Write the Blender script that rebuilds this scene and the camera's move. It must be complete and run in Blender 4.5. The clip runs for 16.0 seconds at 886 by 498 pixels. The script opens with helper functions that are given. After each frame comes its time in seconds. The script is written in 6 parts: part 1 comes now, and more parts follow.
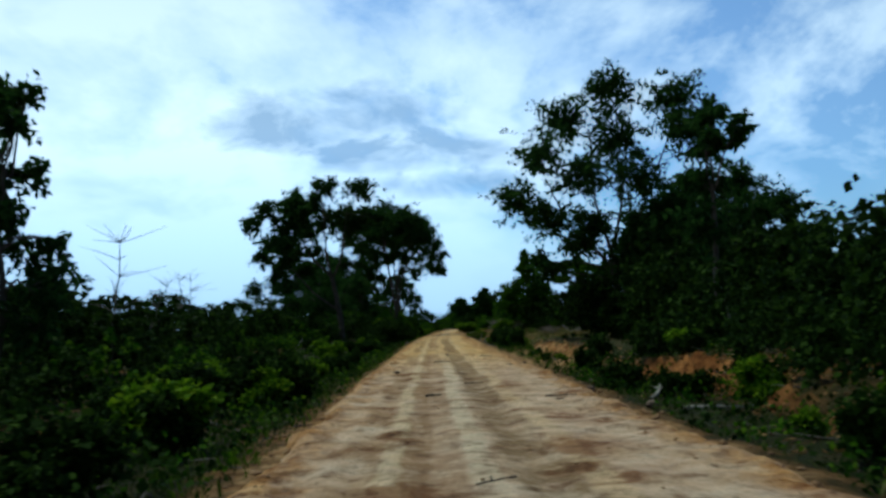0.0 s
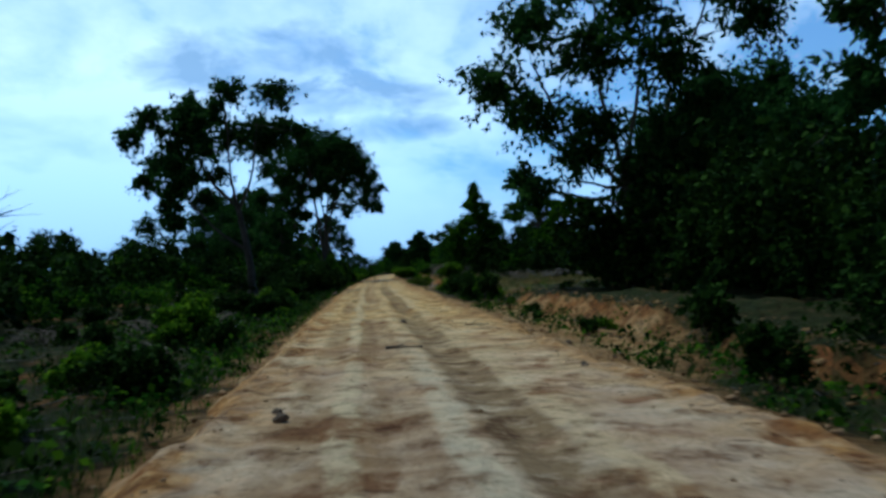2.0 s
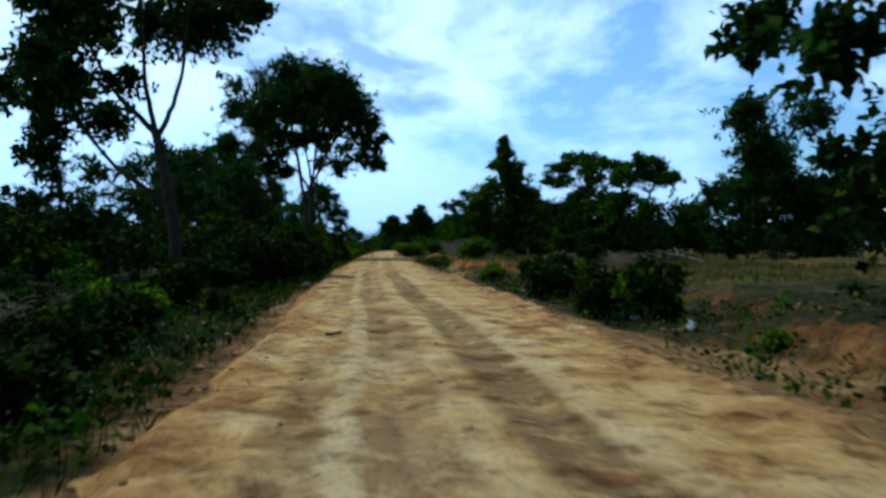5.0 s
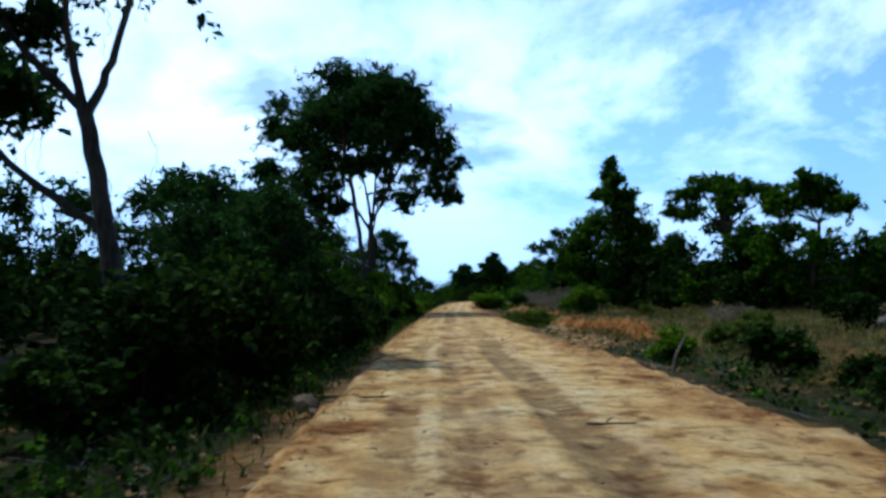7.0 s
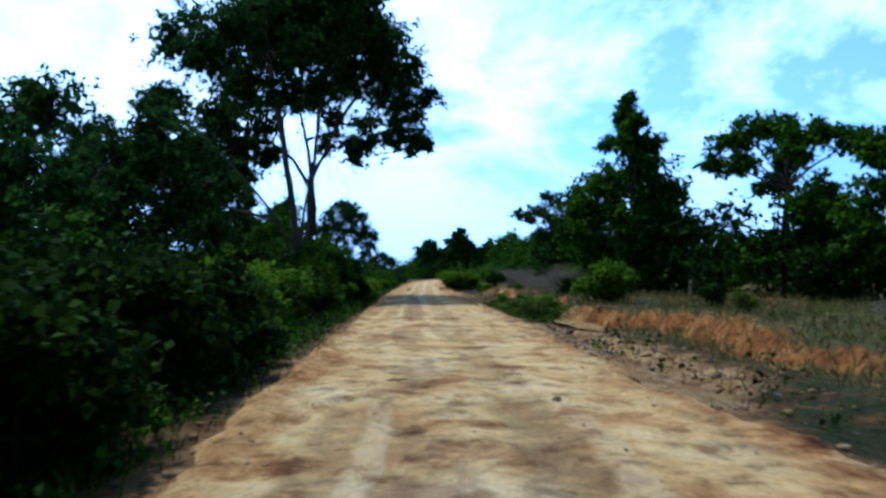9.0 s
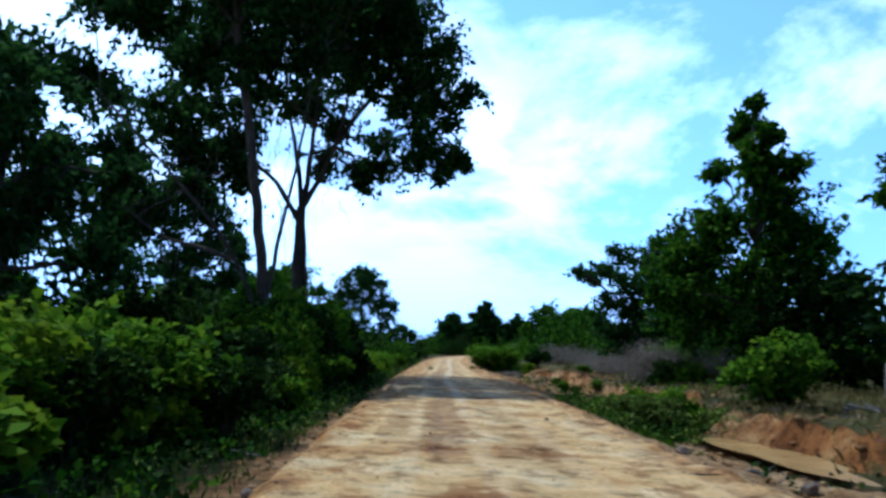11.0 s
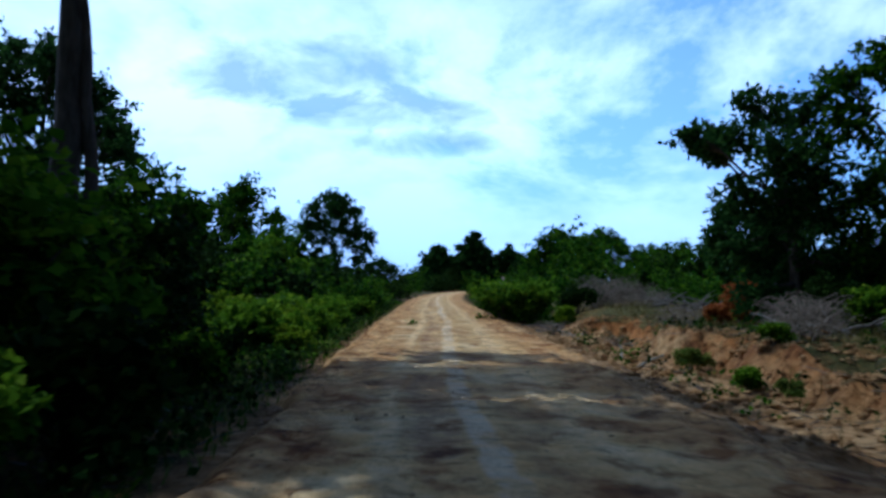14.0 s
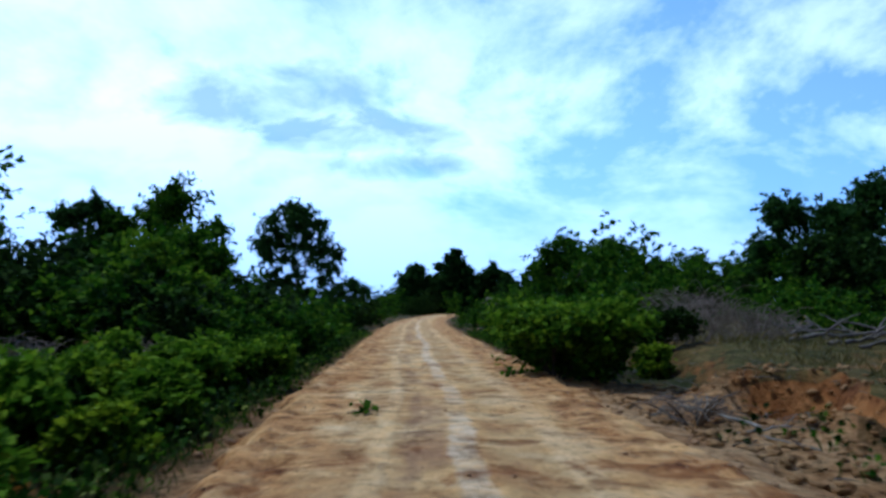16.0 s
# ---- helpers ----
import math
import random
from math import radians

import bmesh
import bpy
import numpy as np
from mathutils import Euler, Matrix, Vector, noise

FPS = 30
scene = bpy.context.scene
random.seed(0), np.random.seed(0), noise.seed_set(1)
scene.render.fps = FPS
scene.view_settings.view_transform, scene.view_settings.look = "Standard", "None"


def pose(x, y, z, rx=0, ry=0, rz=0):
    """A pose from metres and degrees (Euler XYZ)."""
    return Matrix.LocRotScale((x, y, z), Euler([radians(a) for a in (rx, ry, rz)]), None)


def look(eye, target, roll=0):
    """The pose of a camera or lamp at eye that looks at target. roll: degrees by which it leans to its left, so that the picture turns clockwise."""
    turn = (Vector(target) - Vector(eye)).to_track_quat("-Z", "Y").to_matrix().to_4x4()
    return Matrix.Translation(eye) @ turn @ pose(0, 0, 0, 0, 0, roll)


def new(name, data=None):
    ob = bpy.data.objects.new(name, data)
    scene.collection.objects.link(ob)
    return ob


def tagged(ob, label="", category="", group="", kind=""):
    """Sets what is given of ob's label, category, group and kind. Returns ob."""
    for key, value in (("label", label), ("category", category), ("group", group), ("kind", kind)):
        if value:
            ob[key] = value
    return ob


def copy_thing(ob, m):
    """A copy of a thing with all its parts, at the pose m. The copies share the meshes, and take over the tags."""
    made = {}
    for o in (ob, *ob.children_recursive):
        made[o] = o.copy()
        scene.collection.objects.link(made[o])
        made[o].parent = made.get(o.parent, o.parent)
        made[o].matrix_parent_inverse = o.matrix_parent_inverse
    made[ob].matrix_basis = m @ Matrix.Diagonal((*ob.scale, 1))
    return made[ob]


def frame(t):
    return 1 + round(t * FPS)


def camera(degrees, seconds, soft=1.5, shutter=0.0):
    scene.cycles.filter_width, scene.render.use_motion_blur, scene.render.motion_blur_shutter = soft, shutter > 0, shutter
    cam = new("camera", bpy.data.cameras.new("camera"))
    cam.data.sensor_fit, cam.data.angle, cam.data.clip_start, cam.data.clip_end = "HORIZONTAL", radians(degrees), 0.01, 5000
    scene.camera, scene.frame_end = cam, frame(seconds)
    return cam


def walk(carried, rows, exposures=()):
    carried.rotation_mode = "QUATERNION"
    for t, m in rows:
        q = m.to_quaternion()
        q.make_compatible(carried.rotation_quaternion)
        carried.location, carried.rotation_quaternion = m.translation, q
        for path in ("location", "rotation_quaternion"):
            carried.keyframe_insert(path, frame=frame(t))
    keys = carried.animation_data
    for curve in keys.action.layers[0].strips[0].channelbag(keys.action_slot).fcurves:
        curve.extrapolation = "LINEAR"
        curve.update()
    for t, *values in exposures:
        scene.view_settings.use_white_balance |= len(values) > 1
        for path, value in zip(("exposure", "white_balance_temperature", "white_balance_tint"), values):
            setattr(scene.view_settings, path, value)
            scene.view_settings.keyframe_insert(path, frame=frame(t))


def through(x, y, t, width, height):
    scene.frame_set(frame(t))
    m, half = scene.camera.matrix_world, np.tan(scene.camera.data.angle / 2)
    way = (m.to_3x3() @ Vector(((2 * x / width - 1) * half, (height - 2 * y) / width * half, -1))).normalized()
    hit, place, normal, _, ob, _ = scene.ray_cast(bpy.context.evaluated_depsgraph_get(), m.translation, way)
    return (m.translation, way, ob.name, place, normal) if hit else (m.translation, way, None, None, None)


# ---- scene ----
cam = camera(54.0, 16.0, soft=3.0, shutter=0.25)
PATH = [
    (0, (0.311, 0.041, 1.487), (0.313, 2.033, 1.661), -1.7),
    (0.5, (0.197, 4.669, 1.395), (0.238, 6.665, 1.514), -1.2),
    (1, (0.007, 9.536, 1.377), (0.109, 11.531, 1.465), -1.2),
    (1.5, (-0.180, 14.054, 1.446), (-0.034, 16.048, 1.514), -1.0),
    (2, (-0.260, 19.023, 1.439), (-0.106, 21.017, 1.483), -1.7),
    (2.5, (-0.245, 23.291, 1.397), (-0.112, 25.286, 1.329), -3.6),
    (3, (-0.231, 28.016, 1.323), (-0.079, 30.009, 1.244), -3.6),
    (5.5, (-1.092, 51.058, 1.365), (-0.978, 53.054, 1.424), 1.9),
    (6, (-1.341, 56.366, 1.368), (-1.329, 58.358, 1.547), 2.0),
    (6.5, (-1.175, 60.939, 1.370), (-1.181, 62.933, 1.525), 1.3),
    (7, (-1.096, 64.738, 1.443), (-1.089, 66.735, 1.552), -0.3),
    (7.5, (-1.159, 68.569, 1.489), (-1.128, 70.568, 1.551), -0.4),
    (8, (-1.098, 73.398, 1.521), (-1.037, 75.396, 1.572), -0.6),
    (10.5, (-0.770, 95.487, 1.434), (-0.665, 97.479, 1.568), 1.5),
    (11, (-0.928, 99.630, 1.363), (-0.894, 101.617, 1.593), 2.1),
    (11.5, (-1.018, 103.438, 1.303), (-1.041, 105.428, 1.500), 3.4),
    (12, (-0.937, 107.079, 1.374), (-0.964, 109.064, 1.617), 4.2),
    (12.5, (-0.942, 110.660, 1.407), (-0.921, 112.650, 1.604), 3.8),
    (13, (-0.803, 115.344, 1.537), (-0.753, 117.336, 1.704), 2.1),
    (13.5, (-0.723, 119.927, 1.514), (-0.654, 121.921, 1.648), 1.2),
    (14, (-0.654, 125.010, 1.536), (-0.576, 127.007, 1.619), 0.8),
    (14.5, (-0.564, 130.263, 1.464), (-0.490, 132.260, 1.535), 0.8),
    (15, (-0.538, 135.048, 1.491), (-0.458, 137.042, 1.623), 0.5),
    (15.5, (-0.435, 139.926, 1.473), (-0.327, 141.918, 1.618), 0.1),
    (16, (-0.205, 145.077, 1.582), (-0.073, 147.068, 1.716), -0.2),
]
EXPOSURE = [(0.0, -1.42, 5500, -8), (1.0, -1.5, 5150, -8), (3.0, -1.5, 4780, -7), (5.5, -1.15, 5250, -7), (6.5, -1.04, 5220, -3), (8.0, -0.76, 4780, 2), (11.0, -0.52, 4600, 5), (13.0, -0.72, 4780, 9), (14.0, -1.1, 4680, 6), (14.5, -1.06, 4620, 4), (15.2, -1.03, 4600, 4), (16.0, -1.02, 4700, 9)]
walk(cam, [(t, look(eye, target, roll)) for t, eye, target, roll in PATH], EXPOSURE)

# ---- sky and sun ----
SUN_FROM = Vector((-0.29, 0.28, 0.90)).normalized()
world = bpy.data.worlds.new("sky")
scene.world = world
world.use_nodes = True
wn, wl = world.node_tree.nodes, world.node_tree.links
wn.clear()


def wnode(kind, **values):
    node = wn.new(kind)
    for key, value in values.items():
        node.inputs[key].default_value = value
    return node


sky = wn.new("ShaderNodeTexSky")
sky.sky_type, sky.sun_disc = "NISHITA", False
sky.sun_elevation, sky.sun_rotation = math.asin(SUN_FROM.z), math.atan2(SUN_FROM.x, SUN_FROM.y)
sky.dust_density, sky.ozone_density = 1.2, 1.6
sky_gain = wn.new("ShaderNodeVectorMath")
sky_gain.operation = "MULTIPLY"
sky_gain.inputs[1].default_value = (0.078, 0.097, 0.121)
wl.new(sky.outputs[0], sky_gain.inputs[0])
way = wn.new("ShaderNodeTexCoord")
split = wn.new("ShaderNodeSeparateXYZ")
wl.new(way.outputs["Generated"], split.inputs[0])


def wmath(op, a, b=None, clamp=False):
    node = wn.new("ShaderNodeMath")
    node.operation, node.use_clamp = op, clamp
    for slot, value in zip(node.inputs, (a, b)):
        if value is None:
            continue
        if isinstance(value, (int, float)):
            slot.default_value = value
        else:
            wl.new(value, slot)
    return node.outputs[0]


# the cloud deck: directions laid onto a level sheet overhead
lift = wmath("ADD", wmath("MAXIMUM", split.outputs["Z"], 0.0), 0.42)
sheet = wn.new("ShaderNodeCombineXYZ")
wl.new(wmath("DIVIDE", split.outputs["X"], lift), sheet.inputs["X"])
wl.new(wmath("DIVIDE", split.outputs["Y"], lift), sheet.inputs["Y"])


def cloud(scale, detail, rough, shift, warp=0.5):
    shifted = wn.new("ShaderNodeVectorMath")
    shifted.operation = "ADD"
    shifted.inputs[1].default_value = shift
    wl.new(sheet.outputs[0], shifted.inputs[0])
    tex = wnode("ShaderNodeTexNoise", Scale=scale, Detail=detail, Roughness=rough, Distortion=warp)
    wl.new(shifted.outputs[0], tex.inputs["Vector"])
    return tex.outputs["Fac"]


def wramp(value, stops):
    node = wn.new("ShaderNodeValToRGB")
    while len(node.color_ramp.elements) < len(stops):
        node.color_ramp.elements.new(0.5)
    for element, (at, colour) in zip(node.color_ramp.elements, stops):
        element.position, element.color = at, (*colour, 1)
    wl.new(value, node.inputs[0])
    return node.outputs[0]


# thicker cloud towards the sun's side, blue showing on the other
leaning = wmath("MULTIPLY", split.outputs["X"], -0.36)
cover = wmath("ADD", wmath("ADD", cloud(2.2, 10, 0.63, (3.1, 0.4, 0.0), 0.25), leaning), wmath("ADD", wmath("MULTIPLY", wmath("MAXIMUM", wmath("SUBTRACT", 0.12, split.outputs["Z"]), 0.0), 2.2), 0.04))
cover_mask = wramp(cover, [(0.39, (0.10, 0.10, 0.10)), (0.50, (0.72, 0.72, 0.72)), (0.62, (1, 1, 1))])
shade = wramp(cloud(3.0, 7, 0.55, (7.7, 2.9, 1.0), 0.2), [(0.36, (0.69, 0.79, 0.96)), (0.47, (0.86, 0.93, 1.05))])


def belly(cx, cy, wide, deep):
    """The shaded underside of one cloud on the sheet, with a torn outline."""
    dx = wmath("DIVIDE", wmath("SUBTRACT", wmath("DIVIDE", split.outputs["X"], lift), cx), wide)
    dy = wmath("DIVIDE", wmath("SUBTRACT", wmath("DIVIDE", split.outputs["Y"], lift), cy), deep)
    away = wmath("ADD", wmath("MULTIPLY", dx, dx), wmath("MULTIPLY", dy, dy))
    torn = wmath("MULTIPLY", wmath("SUBTRACT", cloud(7.0, 8, 0.6, (1.7, 4.4, 2.0), 0.3), 0.5), 3.4)
    return wmath("SUBTRACT", 1.0, wmath("ADD", away, torn), True)


bellies = wmath("ADD", wmath("ADD", belly(-0.19, 1.48, 0.23, 0.11), belly(-0.05, 1.59, 0.20, 0.075)), belly(0.01, 1.70, 0.16, 0.06), True)
under = wn.new("ShaderNodeMix")
under.data_type = "RGBA"
wl.new(wmath("MULTIPLY", bellies, 0.8), under.inputs["Factor"])
wl.new(shade, under.inputs["A"])
under.inputs["B"].default_value = (0.24, 0.35, 0.53, 1)
# horizon haze; unseen sky overhead dimmed in colour to cut fill light
haze_and_dimming = wramp(split.outputs["Z"], [(0.0, (0.54, 0.65, 0.80)), (0.10, (0.74, 0.85, 0.99)), (0.22, (0.99, 1, 1.03)), (0.42, (0.80, 0.80, 0.80)), (0.64, (0.24, 0.25, 0.26)), (1.0, (0.10, 0.11, 0.12))])
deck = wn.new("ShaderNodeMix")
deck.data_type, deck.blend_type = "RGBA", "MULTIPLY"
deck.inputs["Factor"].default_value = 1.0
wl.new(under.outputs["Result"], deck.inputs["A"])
wl.new(haze_and_dimming, deck.inputs["B"])
whole = wn.new("ShaderNodeMix")
whole.data_type = "RGBA"
wl.new(cover_mask, whole.inputs["Factor"])
wl.new(sky_gain.outputs[0], whole.inputs["A"])
wl.new(deck.outputs["Result"], whole.inputs["B"])
# brighter ahead on the sun's side; sky behind dimmed to cut fill light
glow = wmath("ADD", wmath("ADD", wmath("MULTIPLY", split.outputs["Y"], 0.42), wmath("MULTIPLY", split.outputs["X"], -0.12)), 0.60)
back = wnode("ShaderNodeBackground")
wl.new(wmath("MULTIPLY", glow, 3.0), back.inputs["Strength"])
wl.new(whole.outputs["Result"], back.inputs["Color"])
wl.new(back.outputs[0], wn.new("ShaderNodeOutputWorld").inputs["Surface"])

sun_data = bpy.data.lights.new("sun", "SUN")
sun_data.energy, sun_data.angle, sun_data.color = 4.6, radians(0.6), (1.0, 0.90, 0.75)
sun = new("sun", sun_data)
sun.matrix_world = look(SUN_FROM * 60, (0, 0, 0))


# ---- materials ----
def material(name, rough=0.9, specular=0.2):
    mat = bpy.data.materials.new(name)
    mat.use_nodes = True
    nodes = mat.node_tree.nodes
    shader = nodes["Principled BSDF"]
    shader.inputs["Roughness"].default_value = rough
    shader.inputs["Specular IOR Level"].default_value = specular
    return mat, nodes, mat.node_tree.links, shader


def ramp(nodes, links, value, stops):
    node = nodes.new("ShaderNodeValToRGB")
    while len(node.color_ramp.elements) < len(stops):
        node.color_ramp.elements.new(0.5)
    for element, (at, colour) in zip(node.color_ramp.elements, stops):
        element.position, element.color = at, (*colour, 1)
    links.new(value, node.inputs[0])
    return node.outputs[0]


def noisy(nodes, links, scale, detail=6, rough=0.6, stretch=(1, 1, 1), warp=0.0):
    at = nodes.new("ShaderNodeNewGeometry")
    by = nodes.new("ShaderNodeVectorMath")
    by.operation = "MULTIPLY"
    by.inputs[1].default_value = stretch
    links.new(at.outputs["Position"], by.inputs[0])
    tex = nodes.new("ShaderNodeTexNoise")
    for key, value in (("Scale", scale), ("Detail", detail), ("Roughness", rough), ("Distortion", warp)):
        tex.inputs[key].default_value = value
    links.new(by.outputs[0], tex.inputs["Vector"])
    return tex.outputs["Fac"]


def lane_of(nodes):
    node = nodes.new("ShaderNodeAttribute")
    node.attribute_name = "lane"
    return node.outputs["Fac"]


def blend(nodes, links, factor, a, b, mode="MIX"):
    node = nodes.new("ShaderNodeMix")
    node.data_type, node.blend_type = "RGBA", mode
    for slot, value in (("Factor", factor), ("A", a), ("B", b)):
        if isinstance(value, (int, float)):
            node.inputs[slot].default_value = value
        elif isinstance(value, tuple):
            node.inputs[slot].default_value = (*value, 1)
        else:
            links.new(value, node.inputs[slot])
    return node.outputs["Result"]


def calc(nodes, links, op, a, b=0.0, clamp=False):
    node = nodes.new("ShaderNodeMath")
    node.operation, node.use_clamp = op, clamp
    for slot, value in zip(node.inputs, (a, b)):
        if isinstance(value, (int, float)):
            slot.default_value = value
        else:
            links.new(value, slot)
    return node.outputs[0]


def bump(nodes, links, shader, height, strength, distance):
    node = nodes.new("ShaderNodeBump")
    node.inputs["Strength"].default_value, node.inputs["Distance"].default_value = strength, distance
    links.new(height, node.inputs["Height"])
    links.new(node.outputs[0], shader.inputs["Normal"])


def leaf_material(name, dark, mid, light, through=0.18, sheen=0.02):
    mat, nodes, links, shader = material(name, 0.72 - 0.8 * sheen, sheen)
    geo = nodes.new("ShaderNodeNewGeometry")
    colour = ramp(nodes, links, geo.outputs["Random Per Island"], [(0.0, dark), (0.55, mid), (1.0, light)])
    patch = ramp(nodes, links, noisy(nodes, links, 0.5, 3), [(0.3, (0.72, 0.76, 0.8)), (0.7, (1.15, 1.12, 1.0))])
    colour = blend(nodes, links, 1.0, colour, patch, "MULTIPLY")
    links.new(colour, shader.inputs["Base Color"])
    thin = nodes.new("ShaderNodeBsdfTranslucent")
    links.new(colour, thin.inputs["Color"])
    mixed = nodes.new("ShaderNodeMixShader")
    mixed.inputs[0].default_value = through
    links.new(shader.outputs[0], mixed.inputs[1])
    links.new(thin.outputs[0], mixed.inputs[2])
    links.new(mixed.outputs[0], nodes["Material Output"].inputs["Surface"])
    return mat


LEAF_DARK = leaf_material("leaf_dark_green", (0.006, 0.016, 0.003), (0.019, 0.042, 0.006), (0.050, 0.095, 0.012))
LEAF_CANOPY = leaf_material("leaf_canopy_green", (0.014, 0.036, 0.009), (0.030, 0.074, 0.015), (0.066, 0.140, 0.026), 0.38)
LEAF_MID = leaf_material("leaf_green", (0.009, 0.030, 0.002), (0.040, 0.112, 0.005), (0.125, 0.225, 0.008), 0.40, 0.03)
LEAF_FRESH = leaf_material("leaf_fresh_green", (0.035, 0.085, 0.003), (0.105, 0.21, 0.006), (0.22, 0.34, 0.012), 0.40, 0.03)
# paler green, only for the painted sunlit tops of fresh shrubs
LEAF_LIME = leaf_material("leaf_lime_green", (0.060, 0.115, 0.002), (0.14, 0.225, 0.004), (0.27, 0.36, 0.010), 0.42, 0.03)
LEAF_YELLOW = leaf_material("leaf_yellow_green", (0.07, 0.11, 0.018), (0.13, 0.19, 0.03), (0.23, 0.26, 0.05), 0.22)
LEAF_DRY = leaf_material("leaf_dry_russet", (0.16, 0.045, 0.012), (0.32, 0.095, 0.022), (0.46, 0.17, 0.045), 0.35)
GRASS = leaf_material("grass_blade", (0.045, 0.075, 0.016), (0.085, 0.125, 0.028), (0.20, 0.19, 0.07))

STRAW = leaf_material("straw_grass", (0.09, 0.085, 0.022), (0.20, 0.165, 0.05), (0.36, 0.28, 0.11))


def bark_material(name, low, high):
    mat, nodes, links, shader = material(name, 0.92, 0.15)
    grain = noisy(nodes, links, 9.0, 8, 0.65, (1, 1, 0.16), 0.6)
    tone = ramp(nodes, links, grain, [(0.3, low), (0.7, high)])
    moss = ramp(nodes, links, noisy(nodes, links, 0.9, 4), [(0.4, (1, 1, 1)), (0.7, (0.62, 0.66, 0.6))])
    links.new(blend(nodes, links, 1.0, tone, moss, "MULTIPLY"), shader.inputs["Base Color"])
    bump(nodes, links, shader, grain, 0.9, 0.03)
    return mat


BARK = bark_material("bark_grey_brown", (0.045, 0.035, 0.028), (0.15, 0.125, 0.10))
BARK_PALE = bark_material("bark_pale", (0.22, 0.20, 0.18), (0.5, 0.47, 0.43))
BRUSH = bark_material("dead_brush", (0.10, 0.078, 0.062), (0.38, 0.31, 0.25))
DEADWOOD = bark_material("weathered_wood", (0.10, 0.085, 0.075), (0.30, 0.265, 0.235))


def road_material():
    mat, nodes, links, shader = material("packed_laterite_sand", 0.95, 0.12)
    geo = nodes.new("ShaderNodeNewGeometry")
    axis = nodes.new("ShaderNodeSeparateXYZ")
    links.new(geo.outputs["Position"], axis.inputs[0])
    wander = calc(nodes, links, "MULTIPLY", calc(nodes, links, "SUBTRACT", noisy(nodes, links, 0.09, 3, 0.5, (0, 1, 0)), 0.5), 0.7)
    lane = lane_of(nodes)
    late = calc(nodes, links, "MULTIPLY", calc(nodes, links, "MULTIPLY", calc(nodes, links, "SUBTRACT", axis.outputs["Y"], 143.0), 1 / 16, True), -0.35)
    across = calc(nodes, links, "ADD", calc(nodes, links, "ADD", lane, late), wander)
    across = calc(nodes, links, "ADD", across, calc(nodes, links, "MULTIPLY", calc(nodes, links, "SUBTRACT", noisy(nodes, links, 1.1, 5, 0.65), 0.5), 0.34))

    def stripe(centre, width):
        off = calc(nodes, links, "ABSOLUTE", calc(nodes, links, "SUBTRACT", across, centre))
        return calc(nodes, links, "SUBTRACT", 1.0, calc(nodes, links, "DIVIDE", off, width), True)

    base = ramp(nodes, links, noisy(nodes, links, 0.7, 9, 0.66, (1, 0.8, 1)), [(0.32, (0.40, 0.19, 0.062)), (0.42, (0.62, 0.36, 0.128)), (0.50, (0.80, 0.53, 0.21)), (0.64, (0.90, 0.69, 0.36))])
    breakup = ramp(nodes, links, noisy(nodes, links, 0.45, 6, 0.65, (1, 0.4, 1)), [(0.42, (0.10, 0.10, 0.10)), (0.50, (1, 1, 1))])
    speck = ramp(nodes, links, noisy(nodes, links, 2.6, 7, 0.7, (0.8, 1, 1)), [(0.38, (0.25, 0.25, 0.25)), (0.52, (1, 1, 1))])
    further = calc(nodes, links, "MULTIPLY", calc(nodes, links, "SUBTRACT", axis.outputs["Y"], 86.0), 1 / 12, True)
    greyer = ramp(nodes, links, noisy(nodes, links, 0.8, 9, 0.68, (1, 0.9, 1)), [(0.34, (0.36, 0.22, 0.135)), (0.44, (0.56, 0.39, 0.26)), (0.52, (0.72, 0.54, 0.385)), (0.64, (0.82, 0.68, 0.52))])
    early = calc(nodes, links, "MULTIPLY", calc(nodes, links, "SUBTRACT", 46.0, axis.outputs["Y"]), 1 / 22, True)
    base = blend(nodes, links, calc(nodes, links, "MULTIPLY", early, 0.8), base, greyer)
    worn = calc(nodes, links, "MULTIPLY", calc(nodes, links, "MULTIPLY", calc(nodes, links, "SUBTRACT", axis.outputs["Y"], 24.0), 0.07, True), calc(nodes, links, "MULTIPLY", calc(nodes, links, "SUBTRACT", 126.0, axis.outputs["Y"]), 0.1, True))
    solid = ramp(nodes, links, noisy(nodes, links, 0.5, 5, 0.6, (1, 0.5, 1)), [(0.37, (0.15, 0.15, 0.15)), (0.48, (1, 1, 1))])
    for centre, width, tone, amount, fade, patchy in ((-1.16, 0.30, (0.38, 0.235, 0.105), 0.7, 0.3, True), (-0.54, 0.22, (0.34, 0.195, 0.075), 0.8, 0.3, True), (-0.26, 0.34, (0.37, 0.225, 0.115), 0.7, 0.0, True), (0.76, 0.42, (0.285, 0.185, 0.085), 0.9, 0.55, False), (0.17, 0.18, (0.80, 0.67, 0.45), 0.75, 0.0, False), (-0.80, 0.16, (0.80, 0.64, 0.38), 0.65, 0.6, False), (1.26, 0.20, (0.80, 0.60, 0.33), 0.6, 0.3, False)):
        mask = calc(nodes, links, "MULTIPLY", calc(nodes, links, "MULTIPLY", calc(nodes, links, "MULTIPLY", stripe(centre, width), 2.6, True), calc(nodes, links, "MULTIPLY", speck, amount)), breakup if patchy else solid)
        if centre == 0.17:
            mask = calc(nodes, links, "MULTIPLY", mask, calc(nodes, links, "SUBTRACT", 1.0, calc(nodes, links, "MULTIPLY", worn, 0.75)))
        if fade:
            mask = calc(nodes, links, "MULTIPLY", mask, calc(nodes, links, "SUBTRACT", 1.0, calc(nodes, links, "MULTIPLY", further, fade)))
        base = blend(nodes, links, mask, base, tone)
